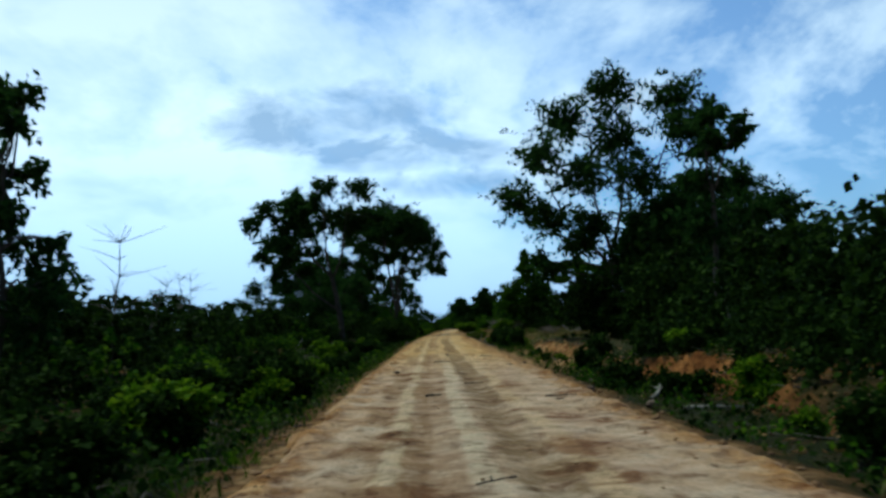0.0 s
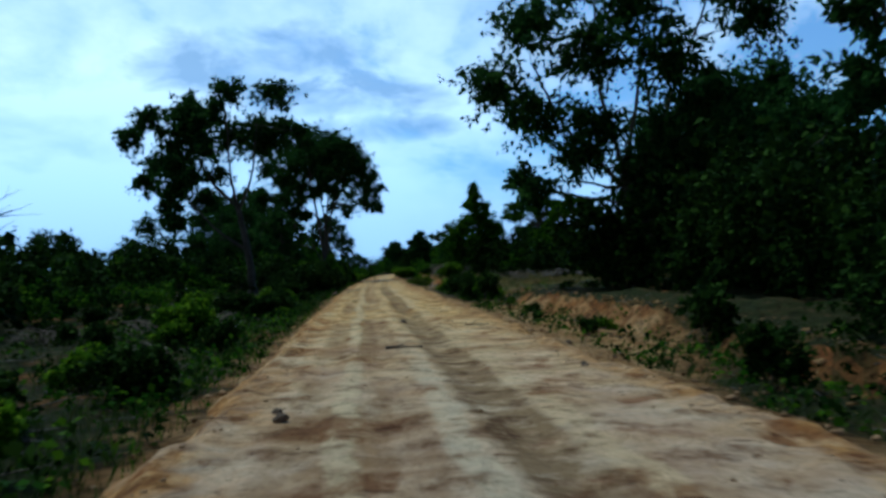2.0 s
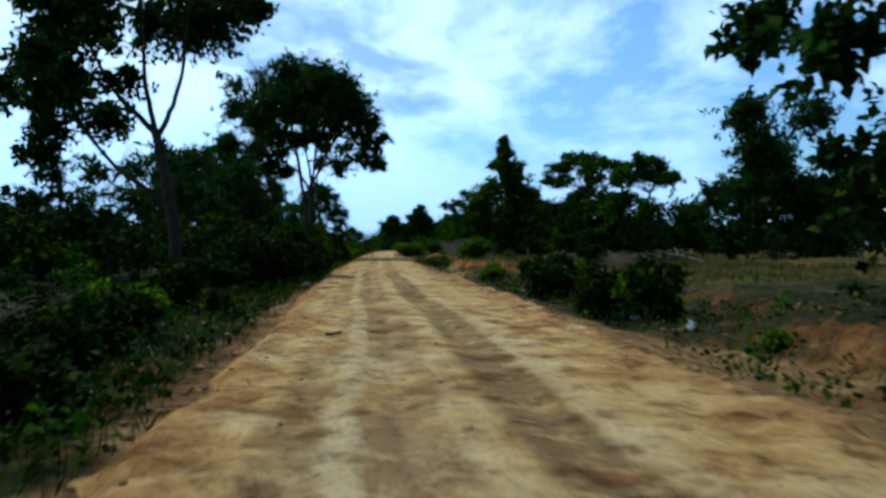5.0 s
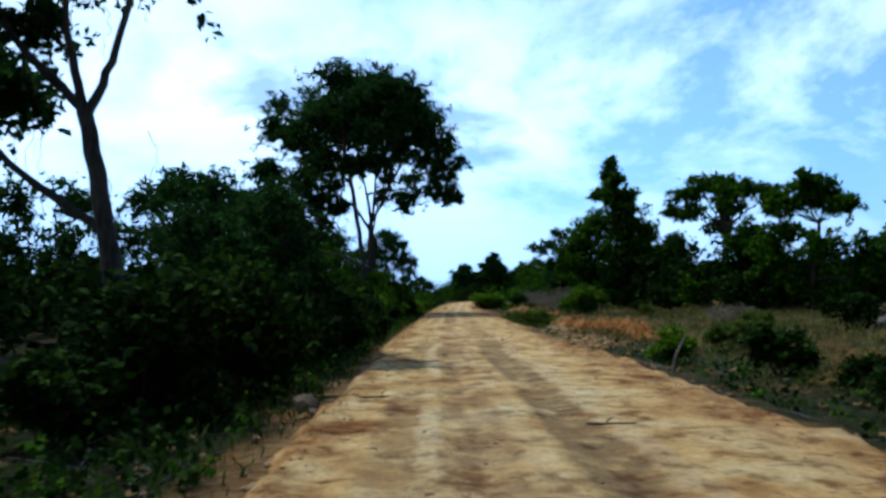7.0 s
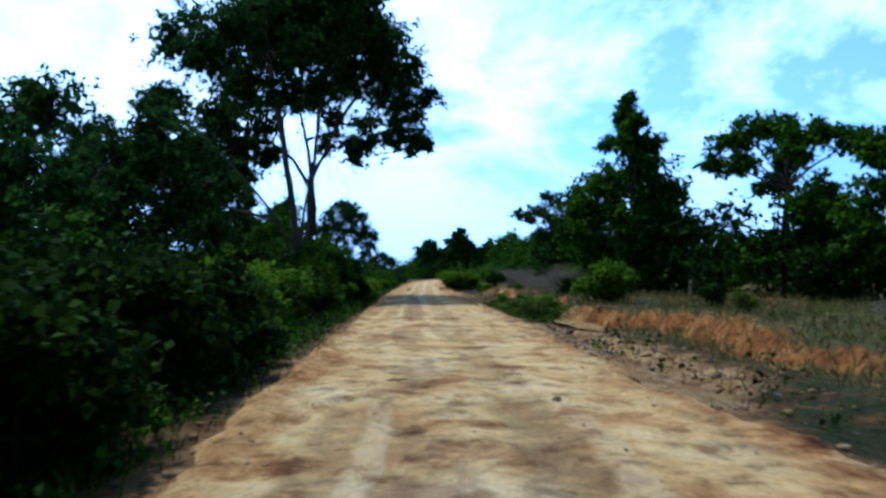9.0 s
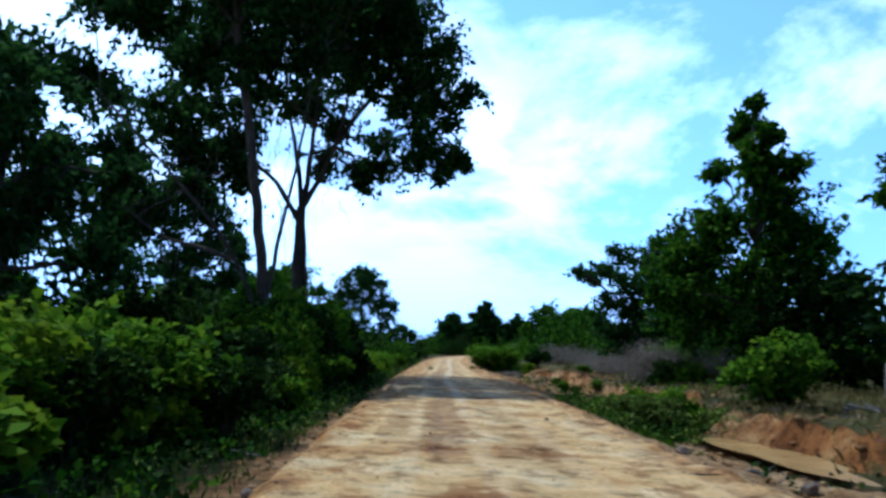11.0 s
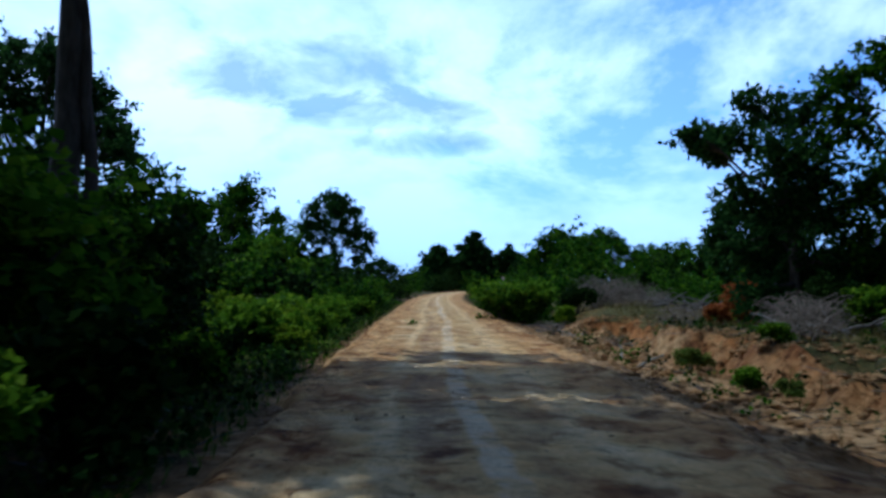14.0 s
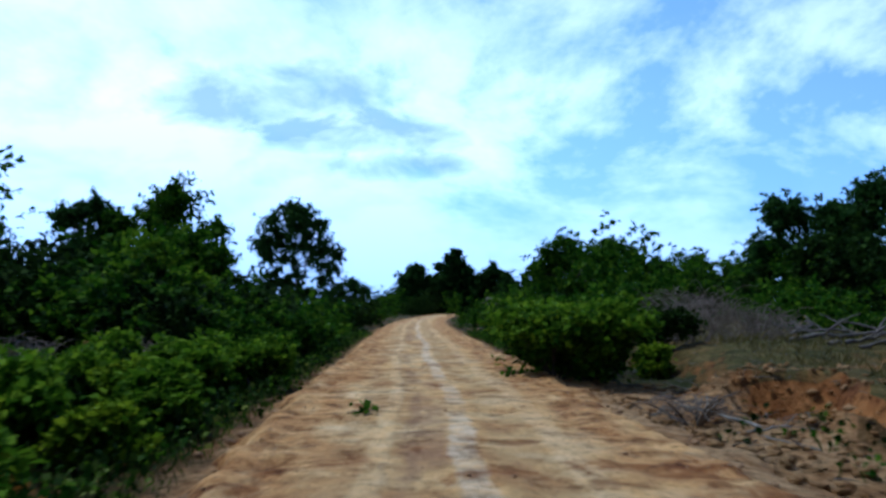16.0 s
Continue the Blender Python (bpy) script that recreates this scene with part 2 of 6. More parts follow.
    # raw orange shoulders, wider where the road was newly cut
    middle = calc(nodes, links, "SUBTRACT", calc(nodes, links, "ADD", lane, calc(nodes, links, "MULTIPLY", calc(nodes, links, "SUBTRACT", noisy(nodes, links, 0.7, 6, 0.68, (1, 0.8, 1)), 0.5), 2.4)), 0.42)
    newer = calc(nodes, links, "MULTIPLY", calc(nodes, links, "SUBTRACT", axis.outputs["Y"], 118.0), 1 / 25, True)
    edge = calc(nodes, links, "SUBTRACT", calc(nodes, links, "ABSOLUTE", middle), calc(nodes, links, "SUBTRACT", 1.85, calc(nodes, links, "MULTIPLY", newer, 0.7)))
    edge = calc(nodes, links, "MULTIPLY", calc(nodes, links, "MULTIPLY", edge, 1.5, True), ramp(nodes, links, noisy(nodes, links, 1.4, 7, 0.7, (1, 0.5, 1)), [(0.36, (0.25, 0.25, 0.25)), (0.58, (1, 1, 1))]))
    raw = ramp(nodes, links, noisy(nodes, links, 3.0, 7, 0.66, (0.8, 0.8, 1), 0.5), [(0.38, (0.17, 0.072, 0.026)), (0.455, (0.41, 0.20, 0.060)), (0.56, (0.60, 0.328, 0.112)), (0.66, (0.75, 0.48, 0.20))])
    base = blend(nodes, links, edge, base, raw)
    clods = ramp(nodes, links, noisy(nodes, links, 2.0, 7, 0.66, (1.0, 0.8, 1)), [(0.36, (0.46, 0.38, 0.32)), (0.46, (0.95, 0.93, 0.91)), (0.60, (1.12, 1.10, 1.08))])
    base = blend(nodes, links, 1.0, base, clods, "MULTIPLY")
    crust = ramp(nodes, links, noisy(nodes, links, 0.9, 8, 0.66, (1.0, 0.8, 1), 0.4), [(0.38, (0.55, 0.43, 0.35)), (0.45, (1, 1, 1))])
    base = blend(nodes, links, 1.0, base, crust, "MULTIPLY")
    grit = ramp(nodes, links, noisy(nodes, links, 16.0, 5, 0.7), [(0.34, (0.7, 0.66, 0.62)), (0.5, (1, 1, 1))])
    base = blend(nodes, links, 1.0, base, grit, "MULTIPLY")
    flake = ramp(nodes, links, noisy(nodes, links, 5.0, 5, 0.62, (0.45, 1.2, 1), 0.5), [(0.33, (0.38, 0.31, 0.26)), (0.37, (1, 1, 1))])
    base = blend(nodes, links, 1.0, base, flake, "MULTIPLY")
    links.new(base, shader.inputs["Base Color"])
    rough = calc(nodes, links, "ADD", noisy(nodes, links, 3.2, 9, 0.7, (1, 0.9, 1)), calc(nodes, links, "MULTIPLY", noisy(nodes, links, 26.0, 4), 0.35))
    bump(nodes, links, shader, rough, 1.0, 0.12)
    return mat


ROAD = road_material()


def ground_material():
    mat, nodes, links, shader = material("verge_soil", 0.97, 0.1)
    geo = nodes.new("ShaderNodeNewGeometry")
    slope = nodes.new("ShaderNodeSeparateXYZ")
    links.new(geo.outputs["True Normal"], slope.inputs[0])
    soil = ramp(nodes, links, noisy(nodes, links, 0.8, 8, 0.65), [(0.32, (0.12, 0.05, 0.02)), (0.46, (0.34, 0.135, 0.038)), (0.6, (0.56, 0.25, 0.072)), (0.78, (0.64, 0.37, 0.15))])
    litter = ramp(nodes, links, noisy(nodes, links, 1.7, 8, 0.7), [(0.3, (0.02, 0.03, 0.009)), (0.5, (0.05, 0.06, 0.018)), (0.64, (0.11, 0.08, 0.035)), (0.8, (0.19, 0.135, 0.065))])
    bare = ramp(nodes, links, noisy(nodes, links, 0.16, 8, 0.66), [(0.53, (0, 0, 0)), (0.70, (1, 1, 1))])
    steep = ramp(nodes, links, slope.outputs["Z"], [(0.72, (1, 1, 1)), (0.93, (0, 0, 0))])
    either = blend(nodes, links, 1.0, bare, steep, "LIGHTEN")
    axis = nodes.new("ShaderNodeSeparateXYZ")
    links.new(geo.outputs["Position"], axis.inputs[0])
    ragged = calc(nodes, links, "MULTIPLY", calc(nodes, links, "SUBTRACT", noisy(nodes, links, 0.8, 6, 0.68), 0.5), 3.0)
    opened = calc(nodes, links, "MULTIPLY", calc(nodes, links, "MULTIPLY", calc(nodes, links, "SUBTRACT", axis.outputs["Y"], 92.0), 1 / 8, True), calc(nodes, links, "MULTIPLY", calc(nodes, links, "SUBTRACT", 172.0, axis.outputs["Y"]), 1 / 8, True))
    earlier = calc(nodes, links, "MULTIPLY", calc(nodes, links, "MULTIPLY", calc(nodes, links, "SUBTRACT", axis.outputs["Y"], 30.0), 1 / 8, True), calc(nodes, links, "MULTIPLY", calc(nodes, links, "SUBTRACT", 66.0, axis.outputs["Y"]), 1 / 8, True))
    opened = calc(nodes, links, "ADD", opened, earlier)
    reach = calc(nodes, links, "ADD", calc(nodes, links, "ADD", 3.7, ragged), calc(nodes, links, "MULTIPLY", calc(nodes, links, "MULTIPLY", opened, calc(nodes, links, "GREATER_THAN", lane_of(nodes), 0.0)), 3.0))
    shoulder = calc(nodes, links, "SUBTRACT", reach, calc(nodes, links, "ABSOLUTE", calc(nodes, links, "SUBTRACT", lane_of(nodes), 0.42)), True)
    either = blend(nodes, links, 1.0, either, shoulder, "LIGHTEN")
    dry = ramp(nodes, links, noisy(nodes, links, 1.1, 8, 0.7), [(0.34, (0.055, 0.058, 0.014)), (0.48, (0.125, 0.115, 0.032)), (0.62, (0.23, 0.17, 0.058))])
    field = calc(nodes, links, "MULTIPLY", calc(nodes, links, "MULTIPLY", calc(nodes, links, "SUBTRACT", calc(nodes, links, "ADD", axis.outputs["Y"], calc(nodes, links, "MULTIPLY", ragged, 8.0)), 66.0), 0.12, True), calc(nodes, links, "MULTIPLY", calc(nodes, links, "SUBTRACT", lane_of(nodes), calc(nodes, links, "ADD", 6.6, ragged)), 0.6, True))
    litter = blend(nodes, links, field, litter, dry)
    crumb = ramp(nodes, links, noisy(nodes, links, 5.5, 7, 0.7), [(0.36, (0.4, 0.36, 0.34)), (0.5, (1, 1, 1)), (0.7, (1.15, 1.12, 1.1))])
    spoil = ramp(nodes, links, noisy(nodes, links, 1.5, 8, 0.7), [(0.33, (0.26, 0.12, 0.042)), (0.46, (0.52, 0.29, 0.11)), (0.62, (0.74, 0.49, 0.23))])
    soil = blend(nodes, links, shoulder, soil, spoil)
    links.new(blend(nodes, links, 1.0, blend(nodes, links, either, litter, soil), crumb, "MULTIPLY"), shader.inputs["Base Color"])
    bump(nodes, links, shader, noisy(nodes, links, 3.2, 9, 0.75), 1.0, 0.3)
    return mat


GROUND = ground_material()


# ---- shapes ----
def mesh_of(name, verts, faces, mat, smooth=False):
    mesh = bpy.data.meshes.new(name)
    verts, faces = np.asarray(verts, np.float32), np.asarray(faces, np.int32)
    mesh.vertices.add(len(verts))
    mesh.vertices.foreach_set("co", verts.ravel())
    sides = faces.shape[1]
    mesh.loops.add(faces.size)
    mesh.loops.foreach_set("vertex_index", faces.ravel())
    mesh.polygons.add(len(faces))
    mesh.polygons.foreach_set("loop_start", np.arange(0, faces.size, sides, dtype=np.int32))
    mesh.update(calc_edges=True)
    if smooth:
        mesh.polygons.foreach_set("use_smooth", np.ones(len(faces), bool))
    mesh.materials.append(mat)
    return mesh


def child(name, mesh, parent, label=""):
    ob = new(name, mesh)
    ob.parent = parent
    return tagged(ob, label)


class Tubes:
    """Tapered tubes gathered into one mesh."""

    def __init__(self, sides=7):
        self.verts, self.faces, self.count, self.sides = [], [], 0, sides

    def add(self, points, radii):
        points = np.asarray(points, float)
        ahead = np.gradient(points, axis=0)
        ahead /= np.linalg.norm(ahead, axis=1)[:, None] + 1e-9
        aside = np.cross(ahead, (0.31, 0.87, 0.38))
        aside /= np.linalg.norm(aside, axis=1)[:, None] + 1e-9
        other = np.cross(ahead, aside)
        turn = np.linspace(0, 2 * np.pi, self.sides, endpoint=False)
        ring = np.cos(turn)[None, :, None] * aside[:, None] + np.sin(turn)[None, :, None] * other[:, None]
        self.verts.append((points[:, None] + ring * np.asarray(radii)[:, None, None]).reshape(-1, 3))
        n, s = len(points), self.sides
        a = np.arange((n - 1) * s).reshape(n - 1, s)
        b = np.roll(a, -1, axis=1)
        self.faces.append(np.stack([a, b, b + s, a + s], -1).reshape(-1, 4) + self.count)
        self.count += n * s

    def mesh(self, name, mat):
        return mesh_of(name, np.concatenate(self.verts), np.concatenate(self.faces), mat, True)


def leaf_mesh(name, places, size, mat, rng, outward=None, droop=0.35, slim=0.42):
    n = len(places)
    along = rng.normal(size=(n, 3))
    if outward is not None:
        along += 0.9 * outward
    along[:, 2] -= droop
    along /= np.linalg.norm(along, axis=1)[:, None]
    side = np.cross(along, rng.normal(size=(n, 3)) * 0.55 + (0, 0, 1))
    side /= np.linalg.norm(side, axis=1)[:, None] + 1e-9
    up = np.cross(side, along)
    long = (size * rng.uniform(0.6, 1.3, n))[:, None]
    verts = np.stack([places, places + along * long * 0.5 + side * long * slim + up * long * 0.1, places + along * long - up * long * 0.06, places + along * long * 0.5 - side * long * slim + up * long * 0.1], 1)
    return mesh_of(name, verts.reshape(-1, 3), np.arange(4 * n).reshape(n, 4), mat)


def unit(rng, n):
    v = rng.normal(size=(n, 3))
    return v / np.linalg.norm(v, axis=1)[:, None]


def spray_points(centre, radius, rng, sprays, each, spread, squash=0.8):
    """Leaf places in uneven puffs through a lobe of a crown."""
    out = unit(rng, sprays)
    reach = radius * rng.uniform(0.1, 1.0, sprays) ** 0.5 * rng.uniform(0.72, 1.2, sprays)
    hubs = np.asarray(centre) + out * reach[:, None] * (1, 1, squash)
    counts = rng.integers(max(2, each // 2), each + each // 2, sprays)
    size = rng.uniform(0.7, 1.35, sprays)
    places = np.repeat(hubs, counts, 0) + rng.normal(size=(counts.sum(), 3)) * spread * (1, 1, 0.62) * np.repeat(size, counts)[:, None]
    return places, np.repeat(out, counts, 0), hubs


def twig_points(centre, radius, rng, twigs, each, spread, squash=0.8, droop=0.14):
    """Leaf places in small puffs strung along drooping twigs that spread from a bough's end."""
    out = unit(rng, twigs) + (0, 0, 0.12)
    out /= np.linalg.norm(out, axis=1)[:, None]
    reach = radius * rng.uniform(0.45, 1.0, twigs) * rng.choice((0.8, 1.0, 1.22), twigs, p=(0.4, 0.4, 0.2))
    start = np.asarray(centre) + rng.normal(size=(twigs, 3)) * radius * 0.2
    tips = start + out * reach[:, None] * (1, 1, squash)
    steps = np.repeat(np.array([[0.45, 0.72, 1.0]]), twigs, 0) + rng.normal(size=(twigs, 3)) * 0.06
    hubs = start[:, None] + (tips - start)[:, None] * steps[:, :, None]
    hubs[:, :, 2] -= droop * reach[:, None] * steps ** 2
    hubs = hubs.reshape(-1, 3)
    counts = rng.integers(max(2, each // 2), each + each // 2 + 1, len(hubs))
    size = np.repeat(rng.uniform(0.6, 1.3, len(hubs)), counts)
    places = np.repeat(hubs, counts, 0) + rng.normal(size=(counts.sum(), 3)) * spread * (1, 1, 0.6) * size[:, None]
    return places, np.repeat(np.repeat(out, 3, 0), counts, 0), start, tips


def bezier(a, b, c, n=7):
    s = np.linspace(0, 1, n)[:, None]
    return (1 - s) ** 2 * np.asarray(a) + 2 * s * (1 - s) * np.asarray(b) + s * s * np.asarray(c)


def tree(x, y, lobes, label, fork=0.4, girth=0.22, leaf=0.34, density=1.0, foot=0.0, depth=0.8, mat=None, bark=None, seed=1, vines=0, squash=0.8, stems=None, twigs=2, far=False, hang=False, fringe=9, behind=0.0, size=1.0, tall=1.035, more=()):
    """A tree at (x, y). lobes: (sideways, height, radius) of its leaf masses; stems: lines of (sideways, height) for the
    trunk and its main forks, the first from the ground; without them one trunk rises from foot to the fork."""
    rng = np.random.default_rng(seed)
    lobes = np.array(lobes, float) * size
    lobes[:, 1] *= tall
    stems = stems and [[(u * size, v * size * tall) for u, v in line] for line in stems]
    root = tagged(new("tree"), label, "tree")
    root.location = (x, y, land(x + foot, y))
    top = (lobes[:, 1] + lobes[:, 2]).max()
    wide = np.ptp(lobes[:, 0]) * 0.5 + lobes[:, 2].mean()
    centres = np.column_stack([lobes[:, 0], rng.uniform(-1, 1, len(lobes)) * wide * depth + behind, lobes[:, 1]])
    for dx, dy, dz, r in more:
        lobes = np.vstack([lobes, (dx, dz, r)])
        centres = np.vstack([centres, (dx, dy, dz)])
    middle = np.average(centres, axis=0, weights=lobes[:, 2])
    wood, limbs, twig = Tubes(9), Tubes(6 if not far else 4), Tubes(3)
    if stems is None:
        head = (foot * 0.45 + middle[0] * 0.55, top * fork)
        stems = [[(foot, -0.3), ((foot + head[0]) / 2 + rng.normal() * 0.15, head[1] * 0.5), head]]
    spine, thick = [], []
    for n, line in enumerate(stems):
        line = np.array(line, float)
        side = np.linspace(0, 1, len(line)) * (0 if n == 0 else rng.uniform(-1, 1) * (0.1 if line[0, 1] < 0.5 else 1.6))
        s, t = np.linspace(0, 1, len(line)), np.linspace(0, 1, 14)
        along = np.column_stack([np.interp(t, s, line[:, 0]), np.interp(t, s, side), np.interp(t, s, line[:, 1])])
        for _ in range(2):
            along[1:-1] = (along[:-2] + 2 * along[1:-1] + along[2:]) / 4
        along[1:-1, :2] += rng.normal(size=(12, 2)) * girth * 0.09
        radii = girth * (np.linspace(1.0, 0.66, 14) if n == 0 else np.linspace(0.45, 0.16, 14))
        if line[0, 1] < 0.5:
            radii[0] *= 1.5
            radii[1] *= 1.15
            radii[2:] *= 1.0 if n == 0 else 1.25
        wood.add(along, radii)
        spine.append(along[5:])
        thick.append(radii[5:])
    spine, thick = np.concatenate(spine), np.concatenate(thick)
    child("trunk", wood.mesh("trunk", bark or BARK), root)
    places, outs = [], []
    for (dx, dz, r), c in zip(lobes, centres):
        reach = np.linalg.norm(spine - c, axis=1) + (0.0 if hang else 4.0) * np.maximum(0, spine[:, 2] - c[2] + 0.4)
        near = int(np.argmin(reach))
        start = spine[near]
        bow = (start + c) / 2 + (0, 0, 0.06 * np.linalg.norm(c - start)) + rng.normal(size=3) * 0.35
        line = bezier(start, bow, c, 8)
        line[1:-1] += rng.normal(size=(6, 3)) * 0.06
        limb = limbs if far else Tubes(6)
        limb.add(line, np.linspace(min(thick[near] * 0.6, 0.09), 0.03, 8))
        if not far:
            child("branch", limb.mesh("branch", bark or BARK), root)
        count = int(density * (7 + 12.6 * r * r)) if not far else int(density * (4 + 10 * r))
        p, o, starts, tips = twig_points(c, r * 1.08, rng, count, 9 if not far else 12, 0.11 + 0.045 * r, squash)
        places.append(p)
        outs.append(o)
        for base, tip in list(zip(starts, tips))[:3 * twigs]:
            twig.add(bezier(line[5], (line[5] + base) / 2 + rng.normal(size=3) * 0.15, base, 4), np.linspace(0.035, 0.018, 4))
            twig.add(bezier(base, (base + tip) / 2 + (0, 0, 0.05 * r), tip - (0, 0, 0.12 * r), 4), np.linspace(0.018, 0.006, 4))
        if fringe and not far:
            p, o, starts, tips = twig_points(c, r * 1.4, rng, int(fringe * 0.35 * (0.5 + 0.5 * r)), 6, 0.12, squash, 0.22)
            places.append(p)
            outs.append(o)
    for _ in range(vines):
        at = spine[rng.integers(len(spine))] * rng.uniform(0.9, 1.05, 3) + (rng.normal() * 0.8, rng.normal() * 0.8, rng.uniform(0.5, 2.0))
        sway = rng.normal(size=(9, 2)).cumsum(0) * 0.1
        line = np.column_stack([at[0] + sway[:, 0], at[1] + sway[:, 1], np.linspace(at[2], at[2] - rng.uniform(0.8, 3.0), 9)])
        twig.add(line, np.linspace(0.014, 0.006, 9))
    if far:
        tagged(child("branchwork", limbs.mesh("branchwork", bark or BARK), root), kind="stuff")
    if twig.count:
        tagged(child("twigwork", twig.mesh("twigwork", bark or BARK), root), kind="stuff")
    child("crown", leaf_mesh("crown", np.concatenate(places), leaf * 1.07, mat or LEAF_CANOPY, rng, np.concatenate(outs), slim=0.33), root)
    return root


# ---- the land ----
def smooth(v):
    v = np.clip(v, 0, 1)
    return v * v * (3 - 2 * v)


BEND_AT = (1.0, 0.66, 0.32, 0.03, -0.21, -0.42, -0.42, -0.14, 0.02, 0.36, 0.85, 1.35, 2.0, 3.0, 4.4, 6.2, 8.3, 10.8, 13.6)


def bend(y):
    """How far the road's line lies to the right, from its place every twenty metres, rounded off between."""
    y = np.clip(np.asarray(y, float), -20, 339.9)
    at = np.asarray(BEND_AT)
    k = np.floor((y + 20) / 20).astype(int)
    s = (y + 20) / 20 - k
    before, here, there, after = (at[np.clip(k + step, 0, len(at) - 1)] for step in (-1, 0, 1, 2))
    return here + 0.5 * s * (there - before + s * (2 * before - 5 * here + 4 * there - after + s * (3 * (here - there) + after - before)))


def waver(x, y, size, seed=0.0):
    """Cheap smooth noise from a few crossing waves, about -1 to 1."""
    a = np.sin(x / size * 1.7 + seed + 1.3 * np.sin(y / size * 0.9 + seed * 2))
    b = np.sin(y / size * 1.3 - seed * 1.7 + 1.1 * np.sin(x / size * 1.1 + seed))
    c = np.sin((x + y) / size * 2.9 + seed * 3.1) * 0.5
    return (a + b + c) / 2.5


def right_edge(y):
    return 3.4 + 0.45 * smooth((y - 62) / 8) * smooth((95 - y) / 8) + 0.09 * np.sin(y * 0.31) + 0.06 * np.sin(y * 1.3) + 0.05 * np.sin(y * 3.1 + 2 * np.sin(y * 0.5))


def left_edge(y):
    return -2.5 - 0.07 * np.sin(y * 0.27 + 1) - 0.05 * np.sin(y * 1.1) - 0.04 * np.sin(y * 3.7 + 2 * np.sin(y * 0.6))


def relief(x, y):
    """The height of the land beside and under the road."""
    x, y = np.asarray(x, float), np.asarray(y, float)
    u = x - bend(y)
    left, right = left_edge(y) - u, u - right_edge(y)
    z = -0.16 + 0.0 * u
    z = z - 0.14 * smooth(left / 1.4) + 0.18 * smooth((left - 3.0) / 7) + 0.12 * waver(x, y, 2.4, 0.3) * smooth(left / 2)
    cut = 0.28 + 0.10 * smooth((y - 92) / 12) * smooth((138 - y) / 10)
    foot = 2.6 + 0.6 * waver(x * 0, y, 3.1, 1.1) + 0.28 * waver(x * 0, y, 0.55, 2.6) + 0.14 * waver(x * 0, y, 0.21, 0.4) + 1.8 * smooth((y - 84) / 8) * smooth((121 - y) / 6)
    sheer = smooth((y - 94) / 8) * smooth((172 - y) / 15) + 0.85 * smooth((y - 8) / 6) * smooth((64 - y) / 6)
    rise = smooth((right - foot) / (2.6 - 1.9 * sheer + 0.3 * waver(x * 0, y, 1.7, 2.0)))
    high = 0.42 + 0.34 * waver(x * 0.3, y, 4.3, 3.0) + 0.1 * waver(x, y, 0.8, 1.0)
    z = z - cut * smooth(right / 1.5) + (cut + high) * rise + 0.10 * waver(x, y, 1.5, 0.9) * smooth(right / 1.5)
    z = z + 0.09 * waver(x, y, 0.42, 5.0) * smooth(right / 0.8) + 0.05 * waver(x, y, 0.5, 3.3) * smooth(left / 0.6)
    trench = 7.7 + 0.5 * waver(x * 0, y, 1.6, 0.7)
    z = z - 0.22 * np.exp(-(((u - 6.2) / 0.9) ** 2)) * smooth((y - 112) / 2) * smooth((122 - y) / 2)
    z = z - (1.0 + 0.25 * waver(x, y, 0.7, 2.2)) * np.exp(-(((u - trench) / 1.15) ** 6)) * smooth((y - 153.5) / 1.2) * smooth((163.5 - y) / 0.9)
    z = z + 0.5 * waver(x, y, 60, 0.5) * smooth((np.abs(u) - 25) / 60)
    return z


def land(x, y):
    return float(relief(x, y))


def lines(*parts):
    return np.unique(np.round(np.concatenate([np.arange(*p) for p in parts]), 3))


def give_lane(mesh):
    """Stores on each point how far it lies across from the road's line."""
    co = np.empty(len(mesh.vertices) * 3, np.float32)
    mesh.vertices.foreach_get("co", co)
    co = co.reshape(-1, 3)
    mesh.attributes.new("lane", "FLOAT", "POINT").data.foreach_set("value", (co[:, 0] - bend(co[:, 1])).astype(np.float32))
    return mesh


def sheet_mesh(name, xs, ys, height, mat):
    gx, gy = np.meshgrid(xs, ys)
    verts = np.column_stack([gx.ravel(), gy.ravel(), height(gx, gy).ravel()])
    w = len(xs)
    a = (np.arange(len(ys) - 1)[:, None] * w + np.arange(w - 1)).ravel()
    return mesh_of(name, verts, np.column_stack([a, a + 1, a + w + 1, a + w]), mat, True)


GROUND_X = lines((-3000, -400, 200), (-400, -100, 25), (-100, -20, 4), (-20, -3, 0.5), (-3, 3, 1.5), (3, 11, 0.25), (11, 20, 0.5), (20, 100, 4), (100, 400, 25), (400, 3001, 200))
GROUND_Y = lines((-3000, -400, 200), (-400, -60, 25), (-60, -4, 2), (-4, 200, 0.4), (210, 340, 2), (340, 800, 20), (800, 4001, 200))
ground = tagged(new("ground", give_lane(sheet_mesh("ground", GROUND_X, GROUND_Y, relief, GROUND))), "uneven reddish soil with leaf litter and thin grass", "ground", kind="structure")


